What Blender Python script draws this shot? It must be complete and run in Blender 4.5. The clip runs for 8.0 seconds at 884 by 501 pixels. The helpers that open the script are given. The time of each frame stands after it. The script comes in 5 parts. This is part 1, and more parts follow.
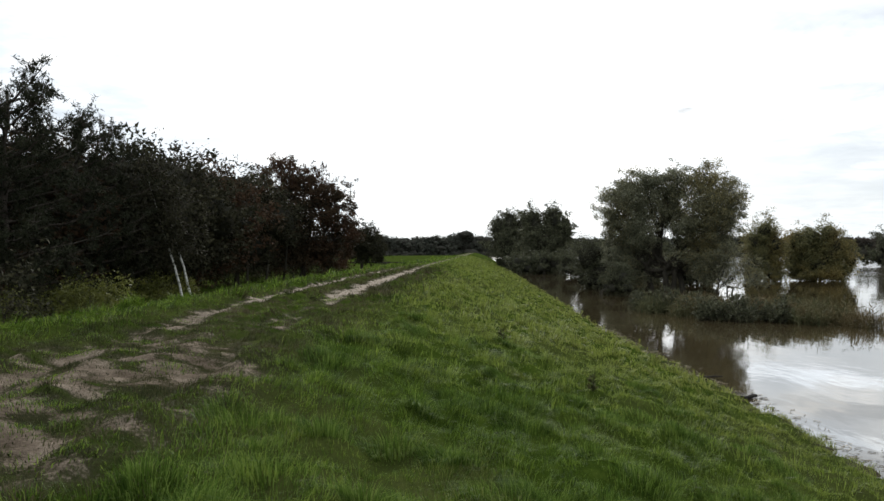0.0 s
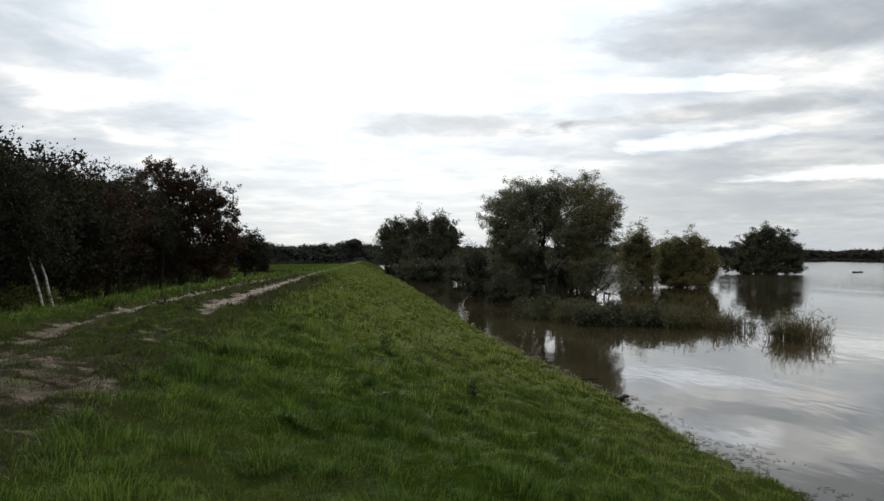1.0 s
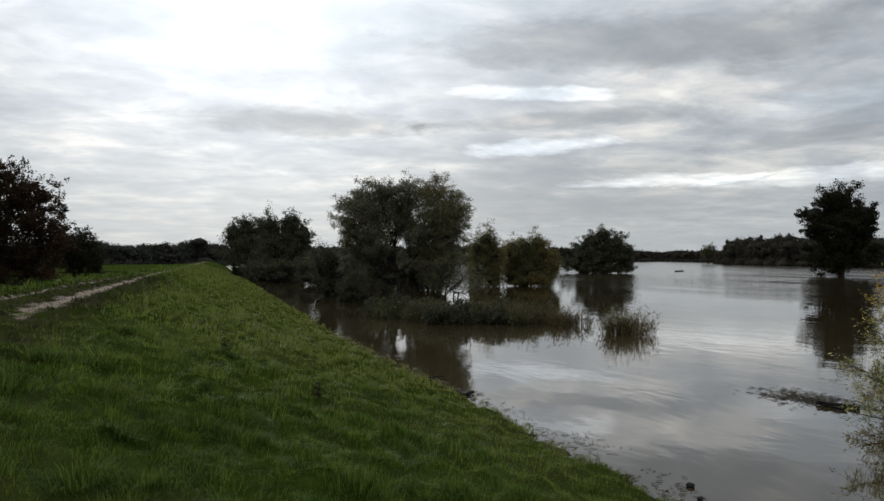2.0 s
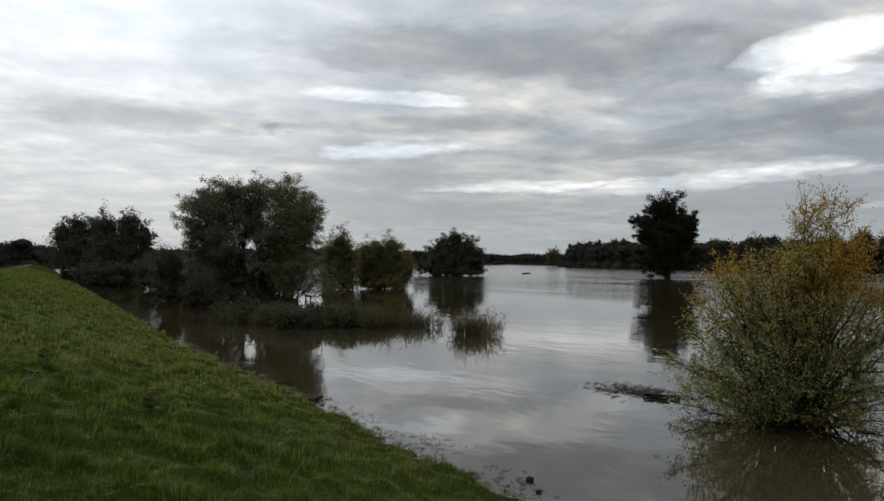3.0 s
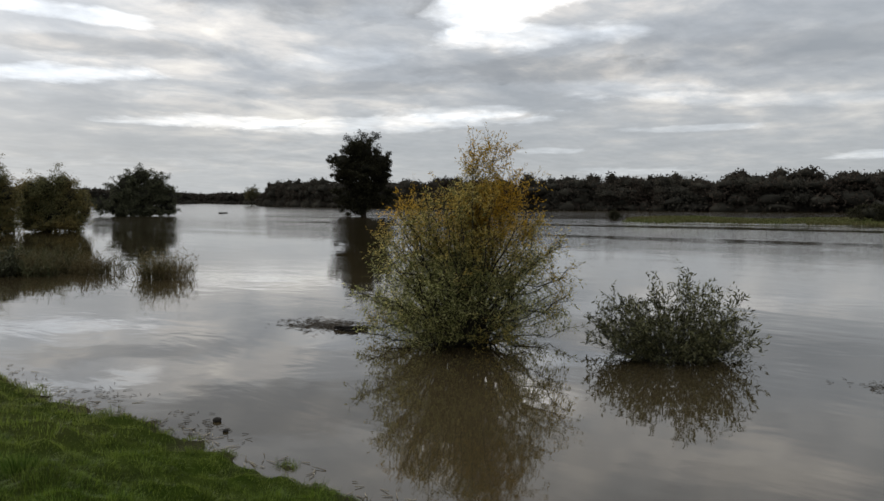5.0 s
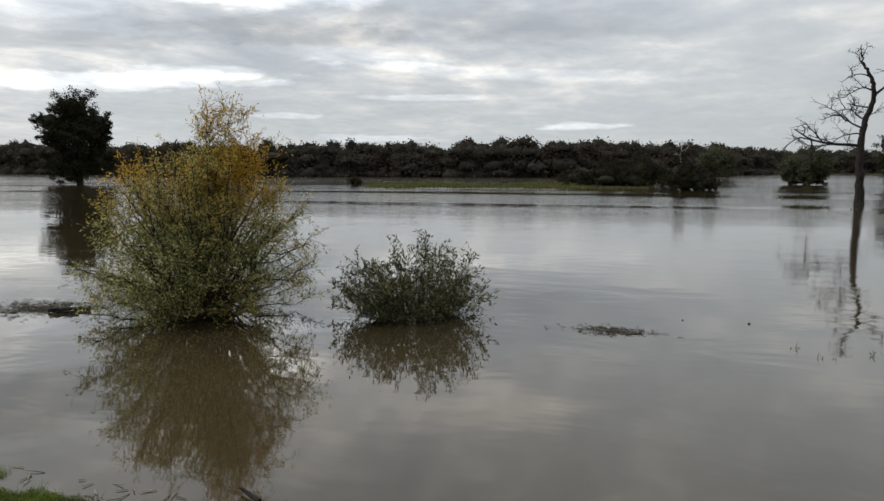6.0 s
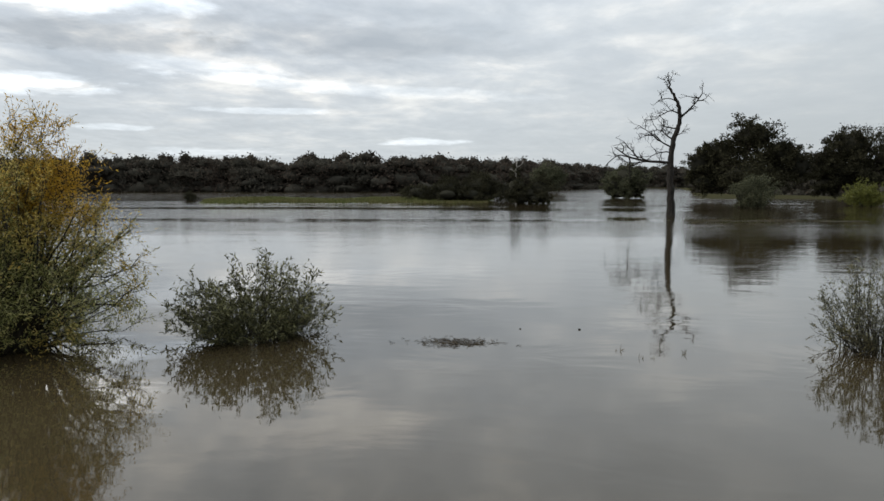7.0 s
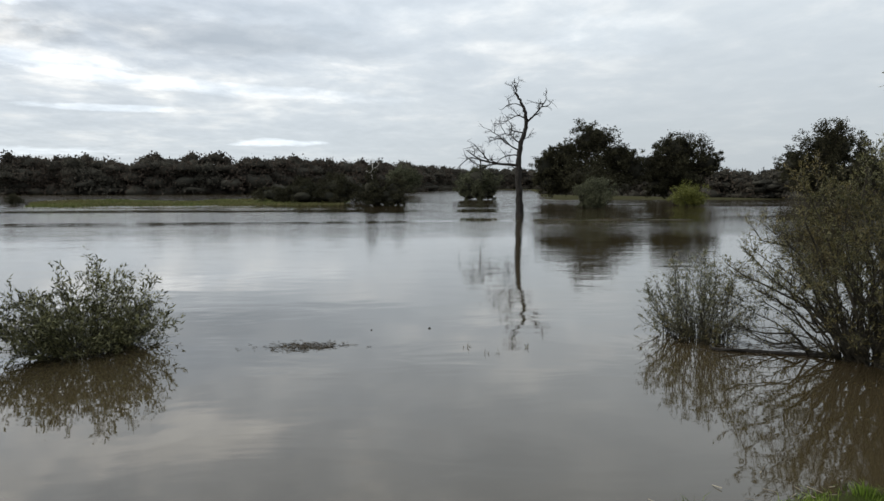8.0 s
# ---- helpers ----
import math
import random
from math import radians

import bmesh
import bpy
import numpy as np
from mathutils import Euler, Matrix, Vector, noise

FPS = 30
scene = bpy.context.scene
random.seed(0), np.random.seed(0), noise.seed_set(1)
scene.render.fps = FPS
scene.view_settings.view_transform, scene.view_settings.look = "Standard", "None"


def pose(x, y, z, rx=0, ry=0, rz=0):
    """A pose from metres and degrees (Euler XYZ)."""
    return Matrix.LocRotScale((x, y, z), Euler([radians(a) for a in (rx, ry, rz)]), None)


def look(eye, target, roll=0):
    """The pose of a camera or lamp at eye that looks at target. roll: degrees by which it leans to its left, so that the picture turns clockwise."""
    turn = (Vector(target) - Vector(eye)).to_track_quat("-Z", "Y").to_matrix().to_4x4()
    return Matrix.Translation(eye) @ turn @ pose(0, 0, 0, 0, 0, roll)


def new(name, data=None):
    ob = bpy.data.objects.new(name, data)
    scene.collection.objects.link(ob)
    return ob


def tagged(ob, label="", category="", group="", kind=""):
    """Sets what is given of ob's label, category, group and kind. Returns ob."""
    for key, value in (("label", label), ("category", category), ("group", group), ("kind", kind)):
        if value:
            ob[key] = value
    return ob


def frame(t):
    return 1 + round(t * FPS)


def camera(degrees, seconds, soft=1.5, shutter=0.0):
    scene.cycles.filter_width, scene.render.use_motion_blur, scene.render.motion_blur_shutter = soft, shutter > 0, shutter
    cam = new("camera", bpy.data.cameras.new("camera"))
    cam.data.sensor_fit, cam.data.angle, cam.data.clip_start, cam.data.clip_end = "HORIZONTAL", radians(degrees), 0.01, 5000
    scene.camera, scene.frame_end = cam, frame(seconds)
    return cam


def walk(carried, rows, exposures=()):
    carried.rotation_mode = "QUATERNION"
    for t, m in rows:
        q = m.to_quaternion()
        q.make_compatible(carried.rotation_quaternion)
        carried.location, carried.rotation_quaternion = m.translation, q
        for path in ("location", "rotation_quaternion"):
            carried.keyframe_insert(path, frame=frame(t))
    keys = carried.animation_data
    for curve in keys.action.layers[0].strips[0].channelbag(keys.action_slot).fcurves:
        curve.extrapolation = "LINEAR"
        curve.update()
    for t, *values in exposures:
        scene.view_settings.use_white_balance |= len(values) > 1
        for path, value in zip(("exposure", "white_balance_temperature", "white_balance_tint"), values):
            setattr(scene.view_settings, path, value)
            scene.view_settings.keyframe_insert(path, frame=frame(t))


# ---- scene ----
cam = camera(64.07, 8.0)


def shot(x, y, z, yaw, pitch, roll):
    """Camera pose: yaw to the left from +y, pitch up, roll to its left."""
    return pose(x, y, z, 0, 0, yaw) @ pose(0, 0, 0, 90 + pitch, 0, roll)


PATH = [
    (0, shot(-0.000, 0.000, 3.300, 3.400, 0.038, -0.311)),
    (0.5, shot(0.056, 0.051, 3.300, -0.694, 0.683, -0.222)),
    (1, shot(0.104, 0.055, 3.287, -5.498, 0.708, -0.409)),
    (1.5, shot(0.159, 0.098, 3.279, -12.105, 0.466, -0.889)),
    (1.7, shot(0.177, 0.074, 3.273, -13.992, 0.644, -0.738)),
    (2.8, shot(0.325, 0.124, 3.262, -27.172, 0.742, -0.397)),
    (3, shot(0.352, 0.117, 3.258, -29.150, 0.964, -0.372)),
    (3.5, shot(0.394, 0.078, 3.249, -33.310, 0.768, -0.044)),
    (4, shot(0.425, 0.032, 3.246, -37.061, 0.738, -0.348)),
    (4.2, shot(0.404, 0.009, 3.231, -38.919, 0.180, -0.505)),
    (5.3, shot(0.513, -0.063, 3.239, -59.886, -5.333, -0.167)),
    (5.5, shot(0.527, -0.018, 3.239, -64.441, -5.930, 0.022)),
    (6, shot(0.571, -0.006, 3.221, -74.333, -6.714, 0.183)),
    (6.5, shot(0.566, -0.040, 3.243, -82.445, -6.013, 0.301)),
    (7, shot(0.575, -0.051, 3.248, -86.701, -5.529, -0.006)),
    (7.5, shot(0.570, -0.092, 3.239, -92.103, -6.874, 0.412)),
    (8, shot(0.532, -0.238, 3.244, -98.586, -5.384, 0.366)),
]
EXPOSURES = [  # seconds, stops, kelvin, tint
    (0.0, 0.9, 6450, 9), (0.5, 0.62, 6450, 9), (1.0, 0.26, 6450, 9), (1.5, 0.06, 6450, 9), (3.0, -0.22, 6450, 9), (4.2, -0.2, 6450, 9),
    (5.3, 0.2, 6650, 11), (6.5, 0.46, 6580, 9), (8.0, 0.64, 6380, 9),
]
walk(cam, PATH, EXPOSURES)

# ---------------------------------------------------------------- light
SUN_BEARING, SUN_HEIGHT = 2.0, 26.0   # degrees clockwise from +y, above the horizon
CLOUD_SHIFT = (3.1, 0.7)
CLOUD_BANDS = [  # bearing, height, half width, half height (degrees), gain, tilt
    (59.0, 15.2, 5.5, 1.7, 0.85, 0.16), (60.0, 12.8, 8.0, 1.0, 0.55, 0.02), (50.0, 6.2, 12.0, 0.7, 0.42, 0.05), (55.0, 7.0, 6.5, 0.6, 0.35, 0.0), (36.0, 6.1, 7.0, 0.5, 0.50, 0.01), (25.5, 9.0, 6.5, 0.65, 0.60, 0.05),
    (25.5, 13.2, 6.0, 0.6, 0.50, -0.05), (46.0, 11.2, 7.0, 0.9, 0.22, 0.10), (85.0, 3.2, 3.2, 0.32, 0.55, 0.01), (62.4, 4.0, 2.6, 0.25, 0.30, 0.0), (68.6, 2.3, 4.6, 0.35, 0.25, 0.0), (73.5, 5.5, 5.0, 0.25, 0.30, 0.0),
    (80.0, 7.3, 15.0, 0.5, 0.22, -0.05), (68.0, 8.6, 7.0, 0.7, 0.22, -0.03), (112.0, 11.2, 6.0, 1.8, 0.16, 0.0),
    (36.0, 16.4, 19.0, 2.2, -0.26, -0.03), (7.0, 10.8, 9.0, 1.2, -0.26, -0.02), (27.0, 11.0, 11.0, 0.7, -0.20, 0.03), (62.0, 10.2, 10.0, 1.0, -0.20, 0.0), (80.0, 11.0, 14.0, 1.3, -0.12, -0.05), (28.0, 5.5, 16.0, 3.0, -0.10, 0.0), (47.0, 8.8, 8.0, 0.6, -0.14, 0.05),
]


def sun_way():
    b, e = radians(SUN_BEARING), radians(SUN_HEIGHT)
    return Vector((math.sin(b) * math.cos(e), math.cos(b) * math.cos(e), math.sin(e)))


def make_world():
    world = bpy.data.worlds.new("overcast_sky")
    scene.world = world
    world.use_nodes = True
    nt = world.node_tree
    nt.nodes.clear()
    N, K = nt.nodes.new, nt.links.new

    def math_node(op, a, b=None, clamp=False):
        n = N("ShaderNodeMath")
        n.operation, n.use_clamp = op, clamp
        for i, v in enumerate((a, b)):
            if v is None:
                continue
            if isinstance(v, (int, float)):
                n.inputs[i].default_value = v
            else:
                K(v, n.inputs[i])
        return n.outputs[0]

    def ramp(value, stops):
        n = N("ShaderNodeValToRGB")
        K(value, n.inputs[0])
        els = n.color_ramp.elements
        while len(els) < len(stops):
            els.new(0.5)
        for e, (p, c) in zip(els, stops):
            e.position = p
            e.color = (*c, 1) if isinstance(c, tuple) else (c, c, c, 1)
        return n.outputs[0]

    tc = N("ShaderNodeTexCoord")
    sep = N("ShaderNodeSeparateXYZ")
    K(tc.outputs["Generated"], sep.inputs[0])
    up = math_node("MAXIMUM", sep.outputs[2], 0.0)
    high = math_node("ADD", up, 0.11)
    flat = N("ShaderNodeCombineXYZ")
    K(math_node("DIVIDE", sep.outputs[0], high), flat.inputs[0])
    K(math_node("DIVIDE", sep.outputs[1], high), flat.inputs[1])

    def clouds(scale, detail, rough, distort, shift, rot, stretch):
        mp = N("ShaderNodeMapping")
        mp.inputs["Location"].default_value = (*shift, 0)
        mp.inputs["Rotation"].default_value = (0, 0, radians(rot))
        mp.inputs["Scale"].default_value = (1.0, stretch, 1)
        K(flat.outputs[0], mp.inputs[0])
        n = N("ShaderNodeTexNoise")
        n.inputs["Scale"].default_value = scale
        n.inputs["Detail"].default_value = detail
        n.inputs["Roughness"].default_value = rough
        n.inputs["Distortion"].default_value = distort
        K(mp.outputs[0], n.inputs["Vector"])
        return n.outputs[0]

    large = clouds(0.55, 3, 0.5, 0.3, CLOUD_SHIFT, 40, 1.15)
    small = clouds(2.3, 10, 0.58, 0.25, (1.3, 5.2), 12, 1.1)
    body = math_node("ADD", math_node("MULTIPLY", large, 0.5), math_node("MULTIPLY", small, 0.5))
    grey = ramp(body, [(0.38, (0.42, 0.465, 0.518)), (0.47, (0.51, 0.55, 0.597)), (0.53, (0.62, 0.65, 0.68)), (0.58, (0.80, 0.80, 0.795)), (0.66, (1.08, 1.06, 1.0))])
    veil = N("ShaderNodeMix")
    veil.data_type = "RGBA"
    K(ramp(up, [(0.01, 0.85), (0.17, 0.0)]), veil.inputs[0])
    K(grey, veil.inputs[6])
    veil.inputs[7].default_value = (0.66, 0.705, 0.735, 1)
    grey = veil.outputs[2]

    # banks and rifts of the cloud sheet, by bearing and height, with ragged streaky edges
    bearing = math_node("MULTIPLY", math_node("ARCTAN2", sep.outputs[0], sep.outputs[1]), 180 / math.pi)
    height = math_node("MULTIPLY", math_node("ARCSINE", sep.outputs[2]), 180 / math.pi)
    rag = clouds(3.4, 9, 0.6, 0.35, (7.3, 2.1), -20, 1.0)
    wisp = clouds(6.5, 8, 0.62, 0.2, (0.4, 8.8), 25, 1.3)
    ragged = math_node("MULTIPLY", math_node("SUBTRACT", rag, 0.5), 4.6)
    total = math_node("ADD", math_node("MULTIPLY", math_node("SUBTRACT", wisp, 0.5), 0.26), 1.0)
    broken = math_node("ADD", math_node("MULTIPLY", wisp, 1.5), 0.3)
    for b0, h0, wide, high_, gain, tilt in CLOUD_BANDS:
        u = math_node("SUBTRACT", bearing, b0)
        v = math_node("SUBTRACT", math_node("SUBTRACT", height, h0), math_node("MULTIPLY", u, tilt))
        q = math_node("ADD", math_node("POWER", math_node("ABSOLUTE", math_node("DIVIDE", u, wide)), 2.0), math_node("POWER", math_node("ABSOLUTE", math_node("DIVIDE", v, high_)), 2.0))
        m = math_node("SUBTRACT", 1.3, math_node("ADD", q, math_node("MULTIPLY", ragged, math_node("MINIMUM", math_node("ADD", q, 0.25), 1.0))), True)
        total = math_node("ADD", total, math_node("MULTIPLY", m, math_node("MULTIPLY", broken, gain)))
    shaped = N("ShaderNodeVectorMath")
    shaped.operation = "SCALE"
    K(grey, shaped.inputs[0])
    K(math_node("MAXIMUM", total, 0.4), shaped.inputs["Scale"])
    grey = shaped.outputs[0]

    dot = N("ShaderNodeVectorMath")
    dot.operation = "DOT_PRODUCT"
    K(tc.outputs["Generated"], dot.inputs[0])
    dot.inputs[1].default_value = sun_way()
    near = math_node("MAXIMUM", dot.outputs["Value"], 0.0)
    away = ramp(math_node("ADD", math_node("MULTIPLY", dot.outputs["Value"], 0.5), 0.5), [(0.0, 0.50), (0.35, 0.55), (0.55, 0.68)])
    soft = N("ShaderNodeMix")
    soft.data_type = "RGBA"
    K(ramp(math_node("ADD", math_node("MULTIPLY", dot.outputs["Value"], 0.5), 0.5), [(0.35, 0.72), (0.66, 0.0)]), soft.inputs[0])
    K(grey, soft.inputs[6])
    soft.inputs[7].default_value = (0.66, 0.71, 0.745, 1)
    grey = soft.outputs[2]
    glow = math_node("ADD", math_node("MULTIPLY", math_node("POWER", near, 22.0), 1.3), math_node("MULTIPLY", math_node("POWER", near, 3.0), 0.2))
    glow = math_node("ADD", glow, math_node("ADD", away, math_node("MULTIPLY", up, 0.9)))
    lit = N("ShaderNodeVectorMath")
    lit.operation = "SCALE"
    K(grey, lit.inputs[0])
    K(glow, lit.inputs["Scale"])

    sky = N("ShaderNodeTexSky")
    sky.sky_type = "NISHITA"
    sky.sun_disc = False
    sky.sun_elevation = radians(SUN_HEIGHT)
    sky.sun_rotation = radians(SUN_BEARING)
    sky.dust_density = 3.0
    a = N("ShaderNodeBackground")
    K(sky.outputs[0], a.inputs[0])
    a.inputs[1].default_value = 0.05
    b = N("ShaderNodeBackground")
    K(lit.outputs[0], b.inputs[0])
    b.inputs[1].default_value = 1.0
    mix = N("ShaderNodeMixShader")
    mix.inputs[0].default_value = 0.93
    K(a.outputs[0], mix.inputs[1])
    K(b.outputs[0], mix.inputs[2])
    out = N("ShaderNodeOutputWorld")
    K(mix.outputs[0], out.inputs[0])


make_world()
sun = new("sun", bpy.data.lights.new("sun", "SUN"))
sun.data.energy, sun.data.angle, sun.data.color = 1.25, radians(14), (1.0, 0.95, 0.87)
sun.matrix_world = look(sun_way() * 100, (0, 0, 0))


# ---------------------------------------------------------------- materials
class Nodes:
    """A material's nodes, with short calls to add and join them."""

    def __init__(self, name):
        self.mat = bpy.data.materials.new(name)
        self.mat.use_nodes = True
        self.tree = self.mat.node_tree
        self.tree.nodes.clear()
        self.out = self.add("ShaderNodeOutputMaterial")

    def add(self, kind, **values):
        n = self.tree.nodes.new(kind)
        for key, v in values.items():
            self.put(n.inputs[key.replace("_", " ")], v)
        return n

    def put(self, socket, v):
        if isinstance(v, bpy.types.NodeSocket):
            self.tree.links.new(v, socket)
        elif isinstance(v, tuple) and len(v) == 3 and socket.type == "RGBA":
            socket.default_value = (*v, 1)
        else:
            socket.default_value = v

    def math(self, op, a, b=0.0, clamp=False):
        n = self.add("ShaderNodeMath")
        n.operation, n.use_clamp = op, clamp
        self.put(n.inputs[0], a)
        self.put(n.inputs[1], b)
        return n.outputs[0]

    def noise(self, scale, detail=4.0, rough=0.55, vector=None, stretch=None, distort=0.0):
        if vector is None:
            vector = self.add("ShaderNodeTexCoord").outputs["Object"]
        if stretch:
            vector = self.add("ShaderNodeMapping", Vector=vector, Scale=stretch).outputs[0]
        return self.add("ShaderNodeTexNoise", Vector=vector, Scale=scale, Detail=detail, Roughness=rough, Distortion=distort).outputs[0]

    def ramp(self, value, *stops):
        n = self.add("ShaderNodeValToRGB", Fac=value)
        els = n.color_ramp.elements
        while len(els) < len(stops):
            els.new(0.5)
        for e, (p, c) in zip(els, stops):
            e.position = p
            e.color = (*c, 1) if isinstance(c, tuple) else (c, c, c, 1)
        return n.outputs[0]

    def mix(self, fac, a, b):
        n = self.add("ShaderNodeMix")
        n.data_type = "RGBA"
        self.put(n.inputs[0], fac)
        self.put(n.inputs[6], a)
        self.put(n.inputs[7], b)
        return n.outputs[2]

    def bump(self, height, strength, distance):
        return self.add("ShaderNodeBump", Height=height, Strength=strength, Distance=distance).outputs[0]

    def done(self, shader):
        self.tree.links.new(shader, self.out.inputs[0])
        return self.mat


def leaf_material(name, dark, mid, light, through_light=0.28, patch=0.6, rough=0.55, autumn=None, autumn_at=(0.5, 0.7), gloss=0.12, autumn_z=None, tuft=0.0, dry_lit=None, crowns=False):
    """Foliage: each leaf its own tone, with larger patches of tone through the crown."""
    m = Nodes(name)
    isl = m.add("ShaderNodeNewGeometry").outputs["Random Per Island"]
    spot = m.noise(patch, 3)
    if tuft:
        spot = m.math("ADD", m.math("MULTIPLY", spot, 0.9), m.math("SUBTRACT", m.math("MULTIPLY", m.noise(tuft, 3), 1.7), 0.80))
    tone = m.math("ADD", m.math("MULTIPLY", isl, 0.55), m.math("MULTIPLY", spot, 0.45))
    if crowns:   # every tree of a wood a little different
        own = m.add("ShaderNodeAttribute")
        own.attribute_name = "crown"
        tone = m.math("ADD", m.math("MULTIPLY", tone, 0.6), m.math("MULTIPLY", own.outputs["Fac"], 0.45))
    col = m.ramp(tone, (0.2, dark), (0.5, mid), (0.82, light))
    if autumn:
        where = m.math("ADD", m.noise(patch * 0.8, 2, distort=0.3), m.math("MULTIPLY", isl, 0.22))
        if autumn_z:
            zz = m.add("ShaderNodeSeparateXYZ", Vector=m.add("ShaderNodeTexCoord").outputs["Object"]).outputs[2]
            lift = m.add("ShaderNodeMapRange", Value=zz)
            lift.inputs["From Min"].default_value, lift.inputs["From Max"].default_value = autumn_z
            lift.inputs["To Min"].default_value, lift.inputs["To Max"].default_value = -0.2, 0.10
            where = m.math("ADD", where, lift.outputs[0])
        col = m.mix(m.ramp(where, (autumn_at[0], 0.0), (autumn_at[1], 1.0)), col, autumn)
    if dry_lit:   # drier grass low on the slope; farther along the dike also painted-in grazing light
        at = m.add("ShaderNodeSeparateXYZ", Vector=m.add("ShaderNodeTexCoord").outputs["Object"])
        low, along = m.add("ShaderNodeMapRange", Value=at.outputs[0]), m.add("ShaderNodeMapRange", Value=at.outputs[1])
        unshaded = m.add("ShaderNodeMapRange", Value=at.outputs[0])   # keeps the landward verge dark: the wood's shade put into the grass colour
        unshaded.inputs["From Min"].default_value, unshaded.inputs["From Max"].default_value = -5.5, -1.5
        low.inputs["From Min"].default_value, low.inputs["From Max"].default_value = 0.0, 5.5
        along.inputs["From Min"].default_value, along.inputs["From Max"].default_value = 4.0, 15.0
        much = m.math("ADD", m.math("MULTIPLY", low.outputs[0], 0.22), m.math("MULTIPLY", m.math("MULTIPLY", along.outputs[0], unshaded.outputs[0]), 0.62))
        much = m.math("ADD", much, m.math("MULTIPLY", m.math("SUBTRACT", m.noise(0.9, 3), 0.5), 0.9))
        dried_lit = m.ramp(tone, (0.2, tuple(0.5 * c for c in dry_lit)), (0.5, tuple(0.92 * c for c in dry_lit)), (0.82, tuple(1.25 * c for c in dry_lit)))
        col = m.mix(m.ramp(much, (0.15, 0.0), (0.95, 0.85)), col, dried_lit)
    p = m.add("ShaderNodeBsdfPrincipled", Base_Color=col, Roughness=rough)
    p.inputs["Specular IOR Level"].default_value = gloss
    tr = m.add("ShaderNodeBsdfTranslucent", Color=col)
    sh = m.add("ShaderNodeMixShader", Fac=through_light)
    m.tree.links.new(p.outputs[0], sh.inputs[1])
    m.tree.links.new(tr.outputs[0], sh.inputs[2])
    return m.done(sh.outputs[0])


def bark_material(name, dark, light, scale=9.0):
    m = Nodes(name)
    n = m.noise(scale, 6, 0.65, stretch=(1, 1, 0.25))
    col = m.ramp(n, (0.35, dark), (0.7, light))
    p = m.add("ShaderNodeBsdfPrincipled", Base_Color=col, Roughness=0.9, Normal=m.bump(n, 0.6, 0.03))
    p.inputs["Specular IOR Level"].default_value = 0.1
    return m.done(p.outputs[0])


def birch_material():
    m = Nodes("birch_bark")
    n = m.noise(5, 5, 0.7, stretch=(1, 1, 3.0))
    col = m.ramp(n, (0.36, (0.03, 0.03, 0.03)), (0.45, (0.42, 0.40, 0.37)), (0.7, (0.68, 0.66, 0.62)))
    p = m.add("ShaderNodeBsdfPrincipled", Base_Color=col, Roughness=0.75)
    return m.done(p.outputs[0])


def water_material():
    """Turbid brown flood water: calm sheets, with ripples in drifting patches."""
    m = Nodes("flood_water")
    at = m.add("ShaderNodeTexCoord").outputs["Object"]
    swell = m.noise(0.55, 3, 0.5, at, (1.0, 0.5, 1), 0.4)
    chop = m.noise(3.2, 4, 0.6, at, (1.0, 0.55, 1), 0.5)
    patch = m.ramp(m.noise(0.045, 3, 0.55, at, (1.0, 0.6, 1), 0.6), (0.42, 0.18), (0.62, 1.15))
    side = m.add("ShaderNodeSeparateXYZ", Vector=at).outputs[0]
    race = m.add("ShaderNodeMapRange", Value=side)
    race.inputs["From Min"].default_value, race.inputs["From Max"].default_value = 40.0, 62.0
    streak = m.ramp(m.noise(0.075, 5, 0.62, at, (1.0, 0.10, 1), 0.25), (0.44, 0.03), (0.56, 1.0))
    mid = m.add("ShaderNodeMapRange", Value=side)
    mid.inputs["From Min"].default_value, mid.inputs["From Max"].default_value = 85.0, 170.0
    current = m.math("MULTIPLY", m.math("SUBTRACT", race.outputs[0], m.math("MULTIPLY", mid.outputs[0], 0.45)), streak)
    h = m.math("ADD", m.math("MULTIPLY", swell, 0.7), m.math("MULTIPLY", m.math("MULTIPLY", chop, 0.27), m.math("ADD", patch, m.math("MULTIPLY", current, 9.0))))
    nrm = m.bump(h, 0.075, 0.25)
    silt = m.ramp(m.noise(0.12, 4, 0.6, at, None, 0.5), (0.3, (0.033, 0.025, 0.0125)), (0.7, (0.046, 0.035, 0.018)))
    reach = m.add("ShaderNodeVectorMath")
    reach.operation = "LENGTH"
    m.put(reach.inputs[0], at)
    fine = m.add("ShaderNodeMapRange", Value=reach.outputs["Value"])   # wind ripples too small to tell apart, out on the open river
    for key, v in (("From Min", 60.0), ("From Max", 190.0), ("To Min", 0.022), ("To Max", 0.13)):
        fine.inputs[key].default_value = v
    p = m.add("ShaderNodeBsdfPrincipled", Base_Color=silt, Roughness=fine.outputs[0], IOR=1.38, Normal=nrm)
    p.inputs["Coat Weight"].default_value, p.inputs["Coat IOR"].default_value = 0.42, 1.38
    m.put(p.inputs["Coat Roughness"], fine.outputs[0])
    m.put(p.inputs["Coat Normal"], nrm)
    return m.done(p.outputs[0])


